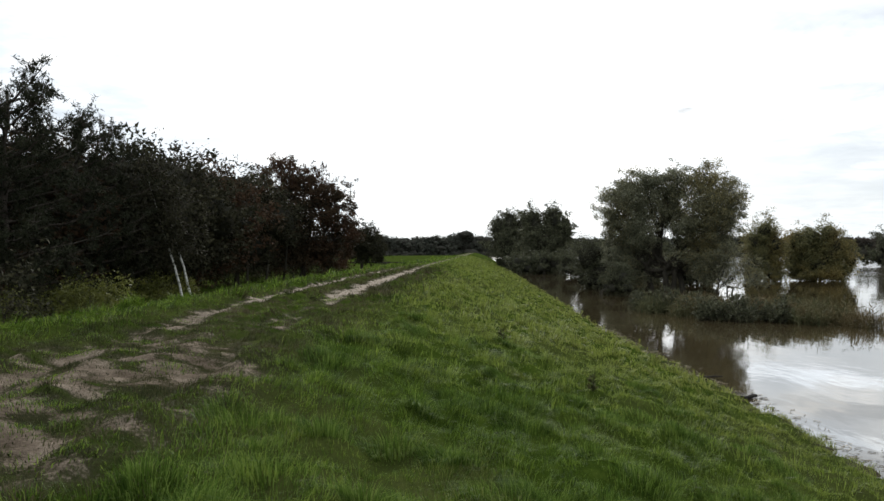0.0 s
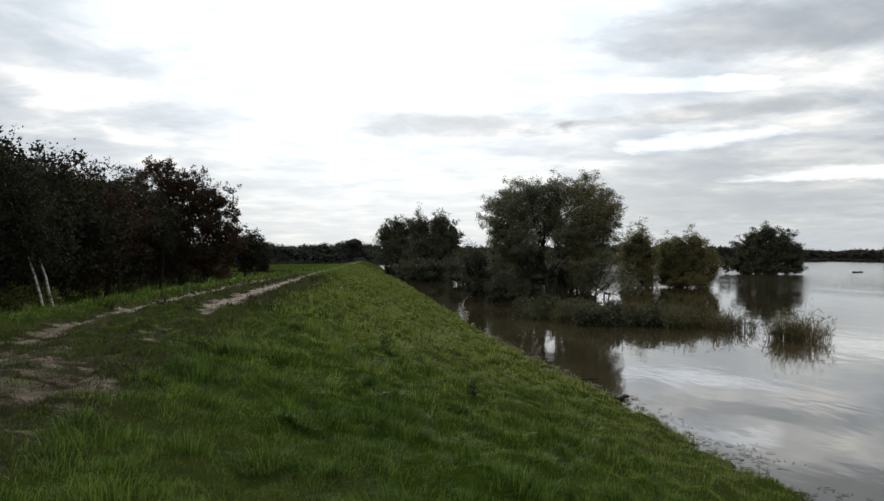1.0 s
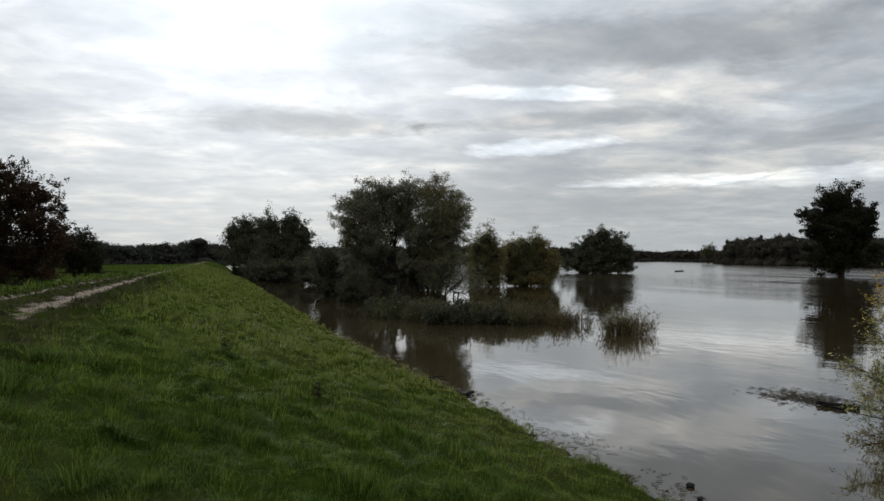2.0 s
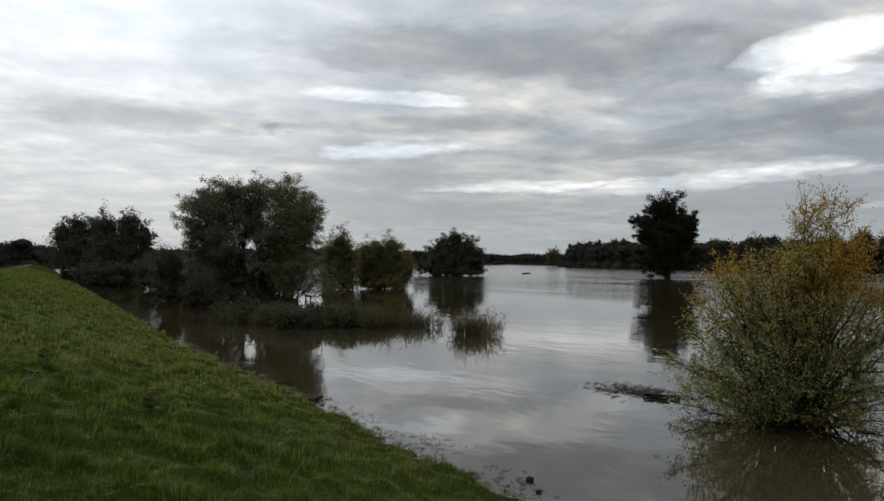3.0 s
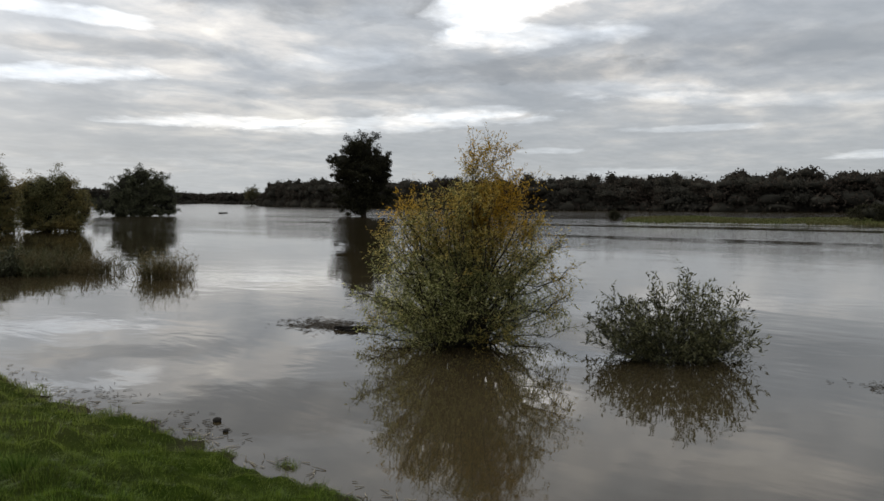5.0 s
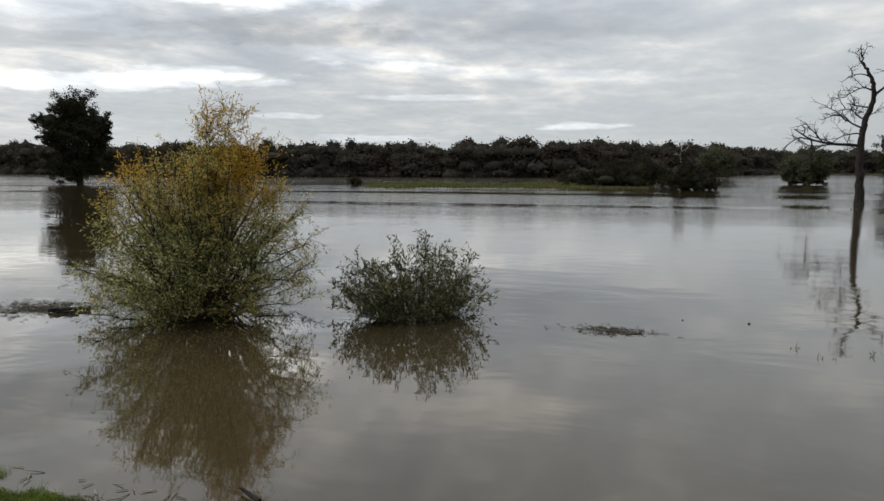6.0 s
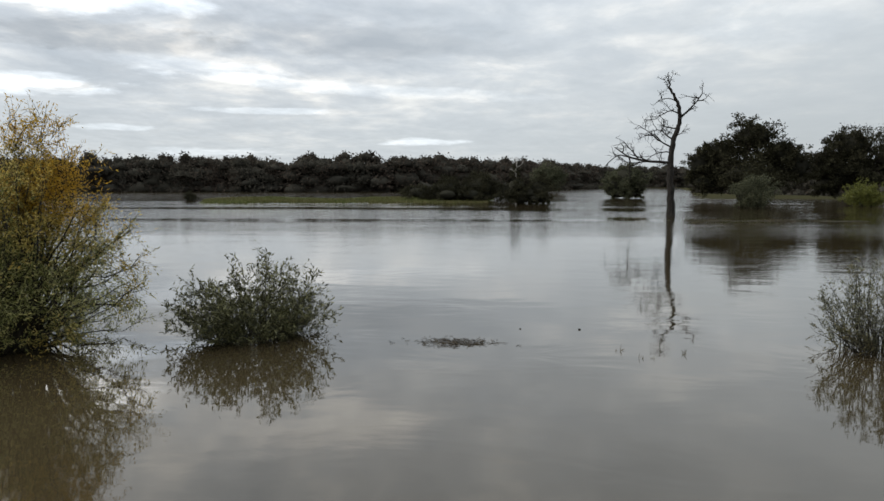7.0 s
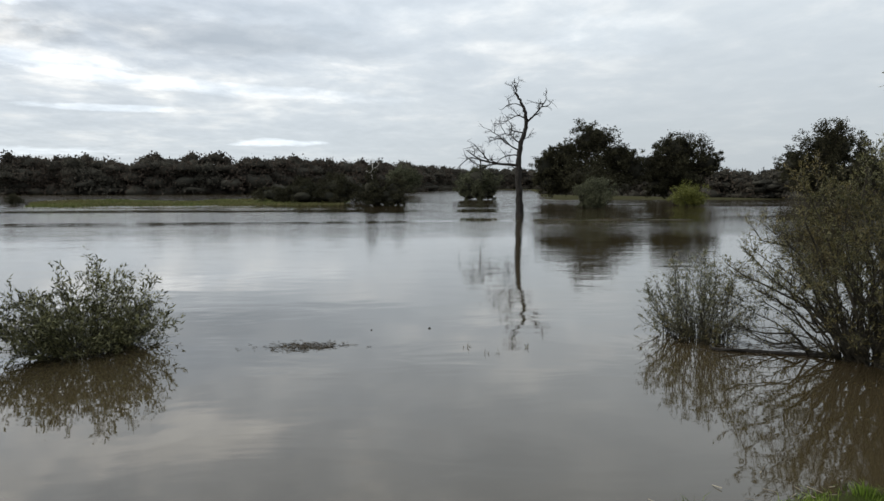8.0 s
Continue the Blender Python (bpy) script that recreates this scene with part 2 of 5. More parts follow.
def ground_material():
    """Turf over soil; the attribute 'bare' opens it to pale sandy soil along the wheel tracks, 'mud' to wet silt."""
    m = Nodes("dike_turf")
    at = m.add("ShaderNodeTexCoord").outputs["Object"]
    bare = m.add("ShaderNodeAttribute")
    bare.attribute_name = "bare"
    wet = m.add("ShaderNodeAttribute")
    wet.attribute_name = "wet"
    fine, coarse, broad = m.noise(38, 6, 0.7, at), m.noise(3.1, 5, 0.6, at), m.noise(0.35, 3, 0.5, at)
    # Dark turf colours put shade into the gaps between the blades.
    turf = m.ramp(m.math("ADD", m.math("MULTIPLY", fine, 0.45), m.math("MULTIPLY", coarse, 0.55)),
                  (0.33, (0.012, 0.021, 0.004)), (0.5, (0.026, 0.042, 0.006)), (0.68, (0.050, 0.070, 0.012)))
    turf = m.mix(m.ramp(broad, (0.45, 0.0), (0.7, 0.5)), turf, (0.055, 0.052, 0.022))
    soil = m.ramp(m.math("ADD", m.math("MULTIPLY", fine, 0.4), m.math("MULTIPLY", coarse, 0.6)),
                  (0.32, (0.034, 0.025, 0.018)), (0.5, (0.098, 0.077, 0.058)), (0.7, (0.25, 0.205, 0.160)))
    along = m.add("ShaderNodeMapRange", Value=m.add("ShaderNodeSeparateXYZ", Vector=at).outputs[1])
    along.inputs["From Min"].default_value, along.inputs["From Max"].default_value = 9.0, 17.0
    soil = m.mix(m.math("MULTIPLY", along.outputs[0], m.ramp(fine, (0.3, 0.55), (0.6, 1.0))), soil, (0.29, 0.245, 0.20))
    turf = m.mix(m.ramp(bare.outputs["Fac"], (0.04, 0.0), (0.3, 0.75)), turf, m.ramp(coarse, (0.35, (0.020, 0.018, 0.011)), (0.65, (0.046, 0.040, 0.026))))
    rough_edge = m.math("ADD", bare.outputs["Fac"], m.math("MULTIPLY", m.math("SUBTRACT", m.math("ADD", m.math("MULTIPLY", coarse, 0.5), m.math("MULTIPLY", fine, 0.5)), 0.5), 2.8))
    col = m.mix(m.ramp(rough_edge, (0.36, 0.0), (0.66, 1.0)), turf, soil)
    col = m.mix(wet.outputs["Fac"], col, (0.045, 0.038, 0.026))
    p = m.add("ShaderNodeBsdfPrincipled", Base_Color=col, Roughness=0.92, Normal=m.bump(m.math("ADD", fine, coarse), 0.7, 0.05))
    p.inputs["Specular IOR Level"].default_value = 0.0
    return m.done(p.outputs[0])


def twig_material(name, dark, light):
    m = Nodes(name)
    isl = m.add("ShaderNodeNewGeometry").outputs["Random Per Island"]
    p = m.add("ShaderNodeBsdfPrincipled", Base_Color=m.mix(isl, dark, light), Roughness=0.85)
    p.inputs["Specular IOR Level"].default_value = 0.15
    return m.done(p.outputs[0])


M_WATER, M_GROUND = water_material(), ground_material()
M_BARK = bark_material("dark_bark", (0.020, 0.016, 0.013), (0.075, 0.062, 0.050))
M_DEAD = bark_material("weathered_dead_wood", (0.010, 0.009, 0.008), (0.036, 0.032, 0.028))
M_PALE_DEAD = bark_material("bleached_wood", (0.22, 0.21, 0.19), (0.42, 0.40, 0.37))
M_BIRCH = birch_material()
M_STEM = bark_material("willow_bark", (0.018, 0.016, 0.012), (0.052, 0.046, 0.034))
M_GRASS = leaf_material("grass_blades", (0.013, 0.026, 0.003), (0.064, 0.112, 0.011), (0.178, 0.240, 0.038), 0.46, 0.4, 0.45, (0.13, 0.115, 0.045), (0.80, 1.0), 0.10, None, 2.6, (0.205, 0.222, 0.054))
M_TUSSOCK = leaf_material("tussock_blades", (0.018, 0.037, 0.006), (0.060, 0.105, 0.016), (0.150, 0.205, 0.046), 0.42, 0.4, 0.6, gloss=0.03, tuft=4.0)
M_TRACK = leaf_material("trodden_grass", (0.015, 0.020, 0.007), (0.034, 0.042, 0.013), (0.072, 0.072, 0.032), 0.2, 0.6, 0.6, (0.085, 0.068, 0.040), (0.5, 0.8), 0.02, None, 4.0)
# Darker leaf colour with the crown's inner shade put into it.
M_INNER = leaf_material("shade_coloured_leaf_mass", (0.018, 0.018, 0.014), (0.026, 0.0255, 0.0195), (0.036, 0.0345, 0.026), 0.02, 3.5, 0.9, gloss=0.0)
# Near-black leaves: the backlit crowns' shade is put into these three colours.
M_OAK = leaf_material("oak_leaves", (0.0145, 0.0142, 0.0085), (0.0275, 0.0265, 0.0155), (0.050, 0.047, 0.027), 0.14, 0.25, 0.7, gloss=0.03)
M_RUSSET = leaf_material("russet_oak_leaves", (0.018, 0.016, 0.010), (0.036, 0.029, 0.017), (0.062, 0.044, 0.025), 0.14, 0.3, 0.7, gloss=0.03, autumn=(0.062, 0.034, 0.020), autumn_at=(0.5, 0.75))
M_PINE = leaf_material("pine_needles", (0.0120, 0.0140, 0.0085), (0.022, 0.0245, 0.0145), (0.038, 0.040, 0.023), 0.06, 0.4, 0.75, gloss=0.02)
M_WILLOW = leaf_material("willow_leaves", (0.062, 0.066, 0.043), (0.128, 0.130, 0.082), (0.235, 0.228, 0.146), 0.3, 0.16, 0.5, autumn=(0.20, 0.155, 0.05), autumn_at=(0.58, 0.82), gloss=0.12)
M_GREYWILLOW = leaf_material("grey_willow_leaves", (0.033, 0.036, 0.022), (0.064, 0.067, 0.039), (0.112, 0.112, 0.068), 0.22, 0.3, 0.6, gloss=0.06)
M_GREYBUSH = leaf_material("grey_bush_leaves", (0.056, 0.058, 0.036), (0.105, 0.107, 0.064), (0.19, 0.188, 0.12), 0.3, 0.5, gloss=0.08, autumn=(0.13, 0.105, 0.045), autumn_at=(0.56, 0.78))
M_OLIVE = leaf_material("olive_willow_leaves", (0.058, 0.060, 0.028), (0.120, 0.118, 0.052), (0.205, 0.192, 0.086), 0.3, 0.3, gloss=0.08, autumn=(0.18, 0.138, 0.05), autumn_at=(0.52, 0.75))
M_YELLOW = leaf_material("yellowing_willow_leaves", (0.050, 0.054, 0.018), (0.235, 0.245, 0.085), (0.66, 0.64, 0.30), 0.56, 0.5, 0.45, autumn=(0.47, 0.28, 0.03), autumn_at=(0.47, 0.76), autumn_z=(1.0, 3.2), gloss=0.12)
M_SHRUB = leaf_material("willow_shrub_leaves", (0.022, 0.022, 0.010), (0.070, 0.070, 0.029), (0.27, 0.26, 0.13), 0.40, 1.2, 0.4, gloss=0.25)
M_YGREEN = leaf_material("yellow_green_leaves", (0.055, 0.062, 0.014), (0.10, 0.105, 0.024), (0.15, 0.15, 0.04), 0.28, 0.5)
M_REED = leaf_material("reed_leaves", (0.044, 0.049, 0.024), (0.080, 0.085, 0.041), (0.145, 0.138, 0.072), 0.22, 0.5, autumn=(0.105, 0.08, 0.04), autumn_at=(0.55, 0.8), gloss=0.06)
M_TANREED = leaf_material("tan_reed_leaves", (0.050, 0.048, 0.022), (0.095, 0.088, 0.042), (0.17, 0.15, 0.078), 0.25, 0.9, autumn=(0.17, 0.13, 0.065), autumn_at=(0.45, 0.7), gloss=0.06)
M_DROOP = leaf_material("drooping_willow_leaves", (0.030, 0.030, 0.014), (0.084, 0.082, 0.035), (0.20, 0.188, 0.088), 0.36, 0.5, 0.45, gloss=0.2, autumn=(0.13, 0.10, 0.038), autumn_at=(0.5, 0.75))
# Haze is mixed into the next three leaf colours: lighter and flatter.
M_FARWOOD = leaf_material("haze_tinted_far_leaves", (0.036, 0.034, 0.0285), (0.050, 0.047, 0.038), (0.068, 0.063, 0.049), 0.12, 0.09, 0.8, gloss=0.01, autumn=(0.062, 0.049, 0.039), autumn_at=(0.50, 0.72), crowns=True)
# A tone darker than the leaves, to colour shade into the canopy's gaps.
M_FARINNER = leaf_material("far_shade_leaf_mass", (0.032, 0.0305, 0.0255), (0.041, 0.039, 0.032), (0.050, 0.047, 0.038), 0.02, 0.3, 0.9, gloss=0.0)
M_DISTANT = leaf_material("haze_tinted_row_leaves", (0.042, 0.046, 0.038), (0.060, 0.064, 0.052), (0.080, 0.083, 0.067), 0.15, 0.06, 0.8, gloss=0.01, crowns=True)
M_MEADOW = leaf_material("meadow_grass_leaves", (0.055, 0.066, 0.022), (0.095, 0.110, 0.036), (0.145, 0.155, 0.058), 0.25, 0.06, autumn=(0.11, 0.10, 0.045), autumn_at=(0.55, 0.8), gloss=0.03)
M_SILT = bark_material("wet_silt", (0.020, 0.017, 0.011), (0.046, 0.039, 0.026), 3.0)
M_TWIG = twig_material("wet_twigs", (0.030, 0.024, 0.018), (0.10, 0.085, 0.065))
M_STRAW = twig_material("straw_flotsam", (0.12, 0.10, 0.07), (0.36, 0.32, 0.24))


# ---------------------------------------------------------------- mesh building
def mesh_of(name, verts, faces, material, smooth=False):
    """A mesh from arrays: verts n x 3, faces one array m x 3 or m x 4, or a list of such."""
    me = bpy.data.meshes.new(name)
    groups = faces if isinstance(faces, list) else [faces]
    groups = [np.asarray(g, dtype=np.int32) for g in groups if len(g)]
    verts = np.asarray(verts, dtype=np.float32)
    me.vertices.add(len(verts))
    me.vertices.foreach_set("co", verts.ravel())
    loops = np.concatenate([g.ravel() for g in groups])
    sizes = np.concatenate([np.full(len(g), g.shape[1], dtype=np.int32) for g in groups])
    starts = np.concatenate([[0], np.cumsum(sizes)[:-1]]).astype(np.int32)
    me.loops.add(len(loops))
    me.loops.foreach_set("vertex_index", loops)
    me.polygons.add(len(sizes))
    me.polygons.foreach_set("loop_start", starts)
    if smooth:
        me.polygons.foreach_set("use_smooth", np.ones(len(sizes), dtype=bool))
    me.update(calc_edges=True)
    me.materials.append(material)
    return me


def unit(v):
    return v / np.maximum(np.linalg.norm(v, axis=-1, keepdims=True), 1e-9)


class Tubes:
    """Tapered limbs, gathered into one mesh."""

    def __init__(self, sides=5):
        self.sides, self.v, self.f, self.caps, self.count = sides, [], [], [], 0

    def add(self, pts, radii, sides=None):
        k = sides or self.sides
        pts = np.asarray(pts, float)
        m = len(pts)
        tang = unit(np.gradient(pts, axis=0))
        ref = np.array([1.0, 0, 0]) if abs(tang[0][0]) < 0.8 else np.array([0, 1.0, 0])
        a = unit(np.cross(tang, ref))
        b = np.cross(tang, a)
        ang = np.linspace(0, 2 * np.pi, k, endpoint=False)
        ring = a[:, None] * np.cos(ang)[None, :, None] + b[:, None] * np.sin(ang)[None, :, None]
        self.v.append((pts[:, None] + ring * np.asarray(radii)[:, None, None]).reshape(-1, 3))
        i, j = np.meshgrid(np.arange(m - 1), np.arange(k), indexing="ij")
        q = np.stack([i * k + j, i * k + (j + 1) % k, (i + 1) * k + (j + 1) % k, (i + 1) * k + j], -1).reshape(-1, 4)
        self.f.append(q + self.count)
        cap = (np.arange(k) + (m - 1) * k + self.count)[None]
        self.caps.append(cap)
        self.count += m * k

    def mesh(self, name, material):
        groups = [np.concatenate(self.f)]
        by = {}
        for c in self.caps:
            by.setdefault(c.shape[1], []).append(c)
        groups += [np.concatenate(g) for g in by.values()]
        return mesh_of(name, np.concatenate(self.v), groups, material, smooth=True)


def bend(a, b, lift, n, rng, wobble=0.0):
    """A curved limb from a to b, bowed by the vector lift."""
    t = np.linspace(0, 1, n)[:, None]
    a, b = np.asarray(a, float), np.asarray(b, float)
    c = (a + b) / 2 + lift
    p = (1 - t) ** 2 * a + 2 * t * (1 - t) * c + t ** 2 * b
    if wobble:
        p[1:-1] += rng.normal(0, wobble, (n - 2, 3))
    return p


def leaves_of(P, D, L, W, rng, fold=0.15, far=False):
    """Pointed leaves: four corners each, slightly folded along the rib; far off, three."""
    n = len(P)
    D = unit(D)
    side = unit(np.cross(D, rng.normal(size=(n, 3))))
    if far:
        L, W = np.broadcast_to(L, n)[:, None], np.broadcast_to(W, n)[:, None]
        v = np.stack([P - side * W / 2, P + side * W / 2, P + D * L], 1).reshape(-1, 3)
        return v, np.arange(3 * n).reshape(n, 3)
    nrm = np.cross(side, D)
    L, W = np.broadcast_to(L, n)[:, None], np.broadcast_to(W, n)[:, None]
    mid = P + D * L * 0.45
    v = np.stack([P, mid + side * W / 2 + nrm * W * fold, P + D * L, mid - side * W / 2 + nrm * W * fold], 1).reshape(-1, 3)
    return v, np.arange(4 * n).reshape(n, 4)


def polar(d, bearing):
    b = radians(bearing)
    return d * math.sin(b), d * math.cos(b)


def thing(name, label, category, x, y, z=0.0, turn=0.0, group="", kind=""):
    ob = new(name)
    ob.matrix_basis = pose(x, y, z, 0, 0, turn)
    ob.empty_display_size = 0.2
    return tagged(ob, label, category, group, kind)


def part(name, mesh, parent, label=""):
    ob = new(name, mesh)
    ob.parent = parent
    return tagged(ob, label)


def ball_points(n, rng, power=0.42):
    v = unit(rng.normal(size=(n, 3)))
    return v * rng.random((n, 1)) ** power


# ---------------------------------------------------------------- ground and water
def smooth(a, b, v):
    t = np.clip((np.asarray(v, float) - a) / (b - a), 0, 1)
    return t * t * (3 - 2 * t)


def wave(x, y, scale, seed):
    """Cheap smooth noise, about -1 to 1: a few crossed sines."""
    r = np.random.default_rng(seed)
    out = 0.0
    for _ in range(6):
        a, k, p = r.random() * 6.283, (0.6 + 0.9 * r.random()) / scale, r.random() * 6.283
        out = out + np.sin((x * np.cos(a) + y * np.sin(a)) * k * 6.283 + p)
    return out / 3.0


SHORE_Y = np.array([-30, -9, -5.5, -1, 3, 5, 7, 8.5, 10, 13, 16, 20, 32, 80, 230])
SHORE_X = np.array([7.4, 7.4, 7.0, 6.3, 5.95, 5.85, 5.9, 6.05, 5.85, 5.9, 5.8, 5.45, 5.15, 5.1, 4.9])
BANK_B = np.array([-180, -60, -30, 20, 32, 35.4, 38.6, 41, 47.5, 56, 61, 70, 79, 94, 97, 100, 105, 106.5, 128, 150, 180])
BANK_D = np.array([900, 900, 900, 900, 900, 1150, 620, 450, 330, 275, 250, 235, 225, 252, 330, 400, 400, 140, 160, 130, 200])


def rut_x(y):
    return (np.interp(y, [-20, 4, 6, 9.4, 12, 16, 25, 54, 200], [-2.4, -2.45, -2.5, -2.95, -3.05, -3.25, -3.45, -3.8, -3.8]),
            np.interp(y, [-20, 5, 6.3, 8.8, 14.4, 21, 54, 200], [-3.6, -3.75, -3.9, -4.25, -4.8, -4.95, -5.1, -5.1]))


def bare_at(x, y):
    """How bare the turf is: two broken wheel tracks on the crest, and a trodden stretch."""
    r, l = rut_x(y)
    patch = wave(x, y * 0.5, 1.3, 11) * 0.5 + wave(x * 0.8, y, 0.36, 12) * 0.6
    right = np.exp(-((x - r) / (0.24 + 0.14 * smooth(13, 18, y))) ** 2) * (0.34 + 0.58 * smooth(13, 17, y) + 0.25 * smooth(7, 5, y) + 0.5 * np.exp(-((y - 9.5) / 0.9) ** 2))
    left = np.exp(-((x - l) / 0.27) ** 2) * 0.78
    worn = (0.15 * smooth(14, 9, y) + 0.52 * smooth(9.0, 5.5, y)) * np.exp(-((x + 3.4) / 1.4) ** 4)
    wide = np.maximum(np.maximum(right, left), worn)
    wide = wide * (1 - 0.3 * smooth(22, 45, y))
    return np.clip(wide + patch * 0.6 * np.minimum(wide * 2, 1) * smooth(24, 12, y) + patch * 0.25 * wide, 0, 1.2)


def height_at(x, y):
    x, y = np.asarray(x, float), np.asarray(y, float)
    shift = np.interp(y, SHORE_Y, SHORE_X) - 5.7 + 0.10 * wave(x * 0.3, y, 1.9, 3)
    xs = x - shift * smooth(-1, 4.5, x)
    slope = 2.27 - (xs + 1.95) * 0.2967
    right = np.where(xs < -1.95, 2.27, slope)
    right = np.where((xs > -3) & (xs < -0.9), 2.27 - 0.0706 * np.clip(xs + 3.0, 0, None) ** 2, right)
    right = np.maximum(right, -1.8)
    left = 2.27 - smooth(-6.2, -7.0, x) * 0.12 - np.clip(-6.6 - x, 0, None) * 0.42
    left = np.maximum(left, 0.85)
    z = np.where(x < -4, left, right)
    r, l = rut_x(y)
    z = z - 0.05 * np.exp(-((x - r) / 0.3) ** 2) - 0.05 * np.exp(-((x - l) / 0.3) ** 2)
    near = smooth(90, 40, np.abs(y)) * smooth(8, 6.5, x) * (1 - 0.75 * np.clip(bare_at(x, y), 0, 1))
    z = z + near * (0.05 * wave(x, y, 1.3, 5) + 0.062 * wave(x, y, 0.62, 6))
    # the far bank, the flooded meadow strip and its foot
    d, b = np.hypot(x, y), np.degrees(np.arctan2(x, y))
    bank = np.interp(b, BANK_B, BANK_D) + 6 * wave(x, y, 60, 8)
    far = smooth(-6, 10, d - bank) * (x > 8)
    z = np.where(x > 8, z + far * 2.02, z)
    strip = np.exp(-((d - 130) / 32) ** 4) * smooth(63, 69, b) * smooth(95, 90, b) * (1.87 + 0.15 * wave(x, y, 34, 9) + 0.10 * wave(x, y, 9, 10))
    return np.where(x > 8, z + strip, z)


def steps(*pieces):
    """Grid lines: pieces of (start, end, step)."""
    out = []
    for a, b, s in pieces:
        out.append(np.arange(a, b, s))
    return np.concatenate(out)


def make_ground():
    xs = steps((-2500, -200, 230), (-200, -40, 20), (-40, -12, 2), (-12, -7.5, 0.4), (-7.5, -5.8, 0.22), (-5.8, -1.6, 0.1), (-1.6, 7.6, 0.22), (7.6, 14, 0.8), (14, 90, 8), (90, 150, 3.5), (150, 420, 9), (420, 3100, 220))
    ys = steps((-900, -150, 125), (-150, -30, 7), (-30, -9, 1.0), (-9, 2, 0.5), (2, 13, 0.12), (13, 26, 0.23), (26, 60, 0.5), (60, 130, 3), (130, 330, 9), (330, 3300, 200))
    X, Y = np.meshgrid(xs, ys, indexing="ij")
    Z = height_at(X, Y)
    n, m = X.shape
    i, j = np.meshgrid(np.arange(n - 1), np.arange(m - 1), indexing="ij")
    q = np.stack([i * m + j, (i + 1) * m + j, (i + 1) * m + j + 1, i * m + j + 1], -1).reshape(-1, 4)
    me = mesh_of("ground", np.stack([X, Y, Z], -1).reshape(-1, 3), q, M_GROUND, smooth=True)
    bare = me.attributes.new("bare", "FLOAT", "POINT")
    bare.data.foreach_set("value", (bare_at(X, Y) * (np.abs(X + 3.7) < 2.6)).astype(np.float32).ravel())
    wet = me.attributes.new("wet", "FLOAT", "POINT")
    silt = np.where(X > 60, 0.75, smooth(0.10, 0.02, Z) * (X > 0))
    wet.data.foreach_set("value", silt.astype(np.float32).ravel())
    tagged(new("ground", me), "grassy flood dike with a worn track along its crest", "ground", kind="structure")


def make_water():
    xs = steps((3.5, 60, 8), (60, 3100, 190))
    ys = steps((-900, 3300, 210))
    X, Y = np.meshgrid(xs, ys, indexing="ij")
    n, m = X.shape
    i, j = np.meshgrid(np.arange(n - 1), np.arange(m - 1), indexing="ij")
    q = np.stack([i * m + j, (i + 1) * m + j, (i + 1) * m + j + 1, i * m + j + 1], -1).reshape(-1, 4)
    me = mesh_of("water", np.stack([X, Y, 0 * X], -1).reshape(-1, 3), q, M_WATER, smooth=True)
    tagged(new("water", me), "calm brown river water in flood", "water", kind="structure")


make_ground()
make_water()


# ---------------------------------------------------------------- grass
def blades(P, h, w, lean, rng):
    """Grass blades: two base corners, two at the middle, a tip."""
    n = len(P)
    a = rng.random(n) * 6.283
    side = np.stack([np.cos(a), np.sin(a), 0 * a], -1) * (w / 2)[:, None]
    up = np.zeros((n, 3))
    up[:, 2] = h
    mid = P + up * 0.55 + lean * (h * 0.28)[:, None]
    tip = P + up * (1 - 0.45 * np.clip(np.linalg.norm(lean, axis=1), 0, 1))[:, None] + lean * h[:, None]
    v = np.stack([P - side, P + side, mid + side * 0.7, mid - side * 0.7, tip], 1).reshape(-1, 3)
    k = np.arange(n)[:, None] * 5
    return v, [k + np.array([[0, 1, 2, 3]]), k + np.array([[3, 2, 4]])]


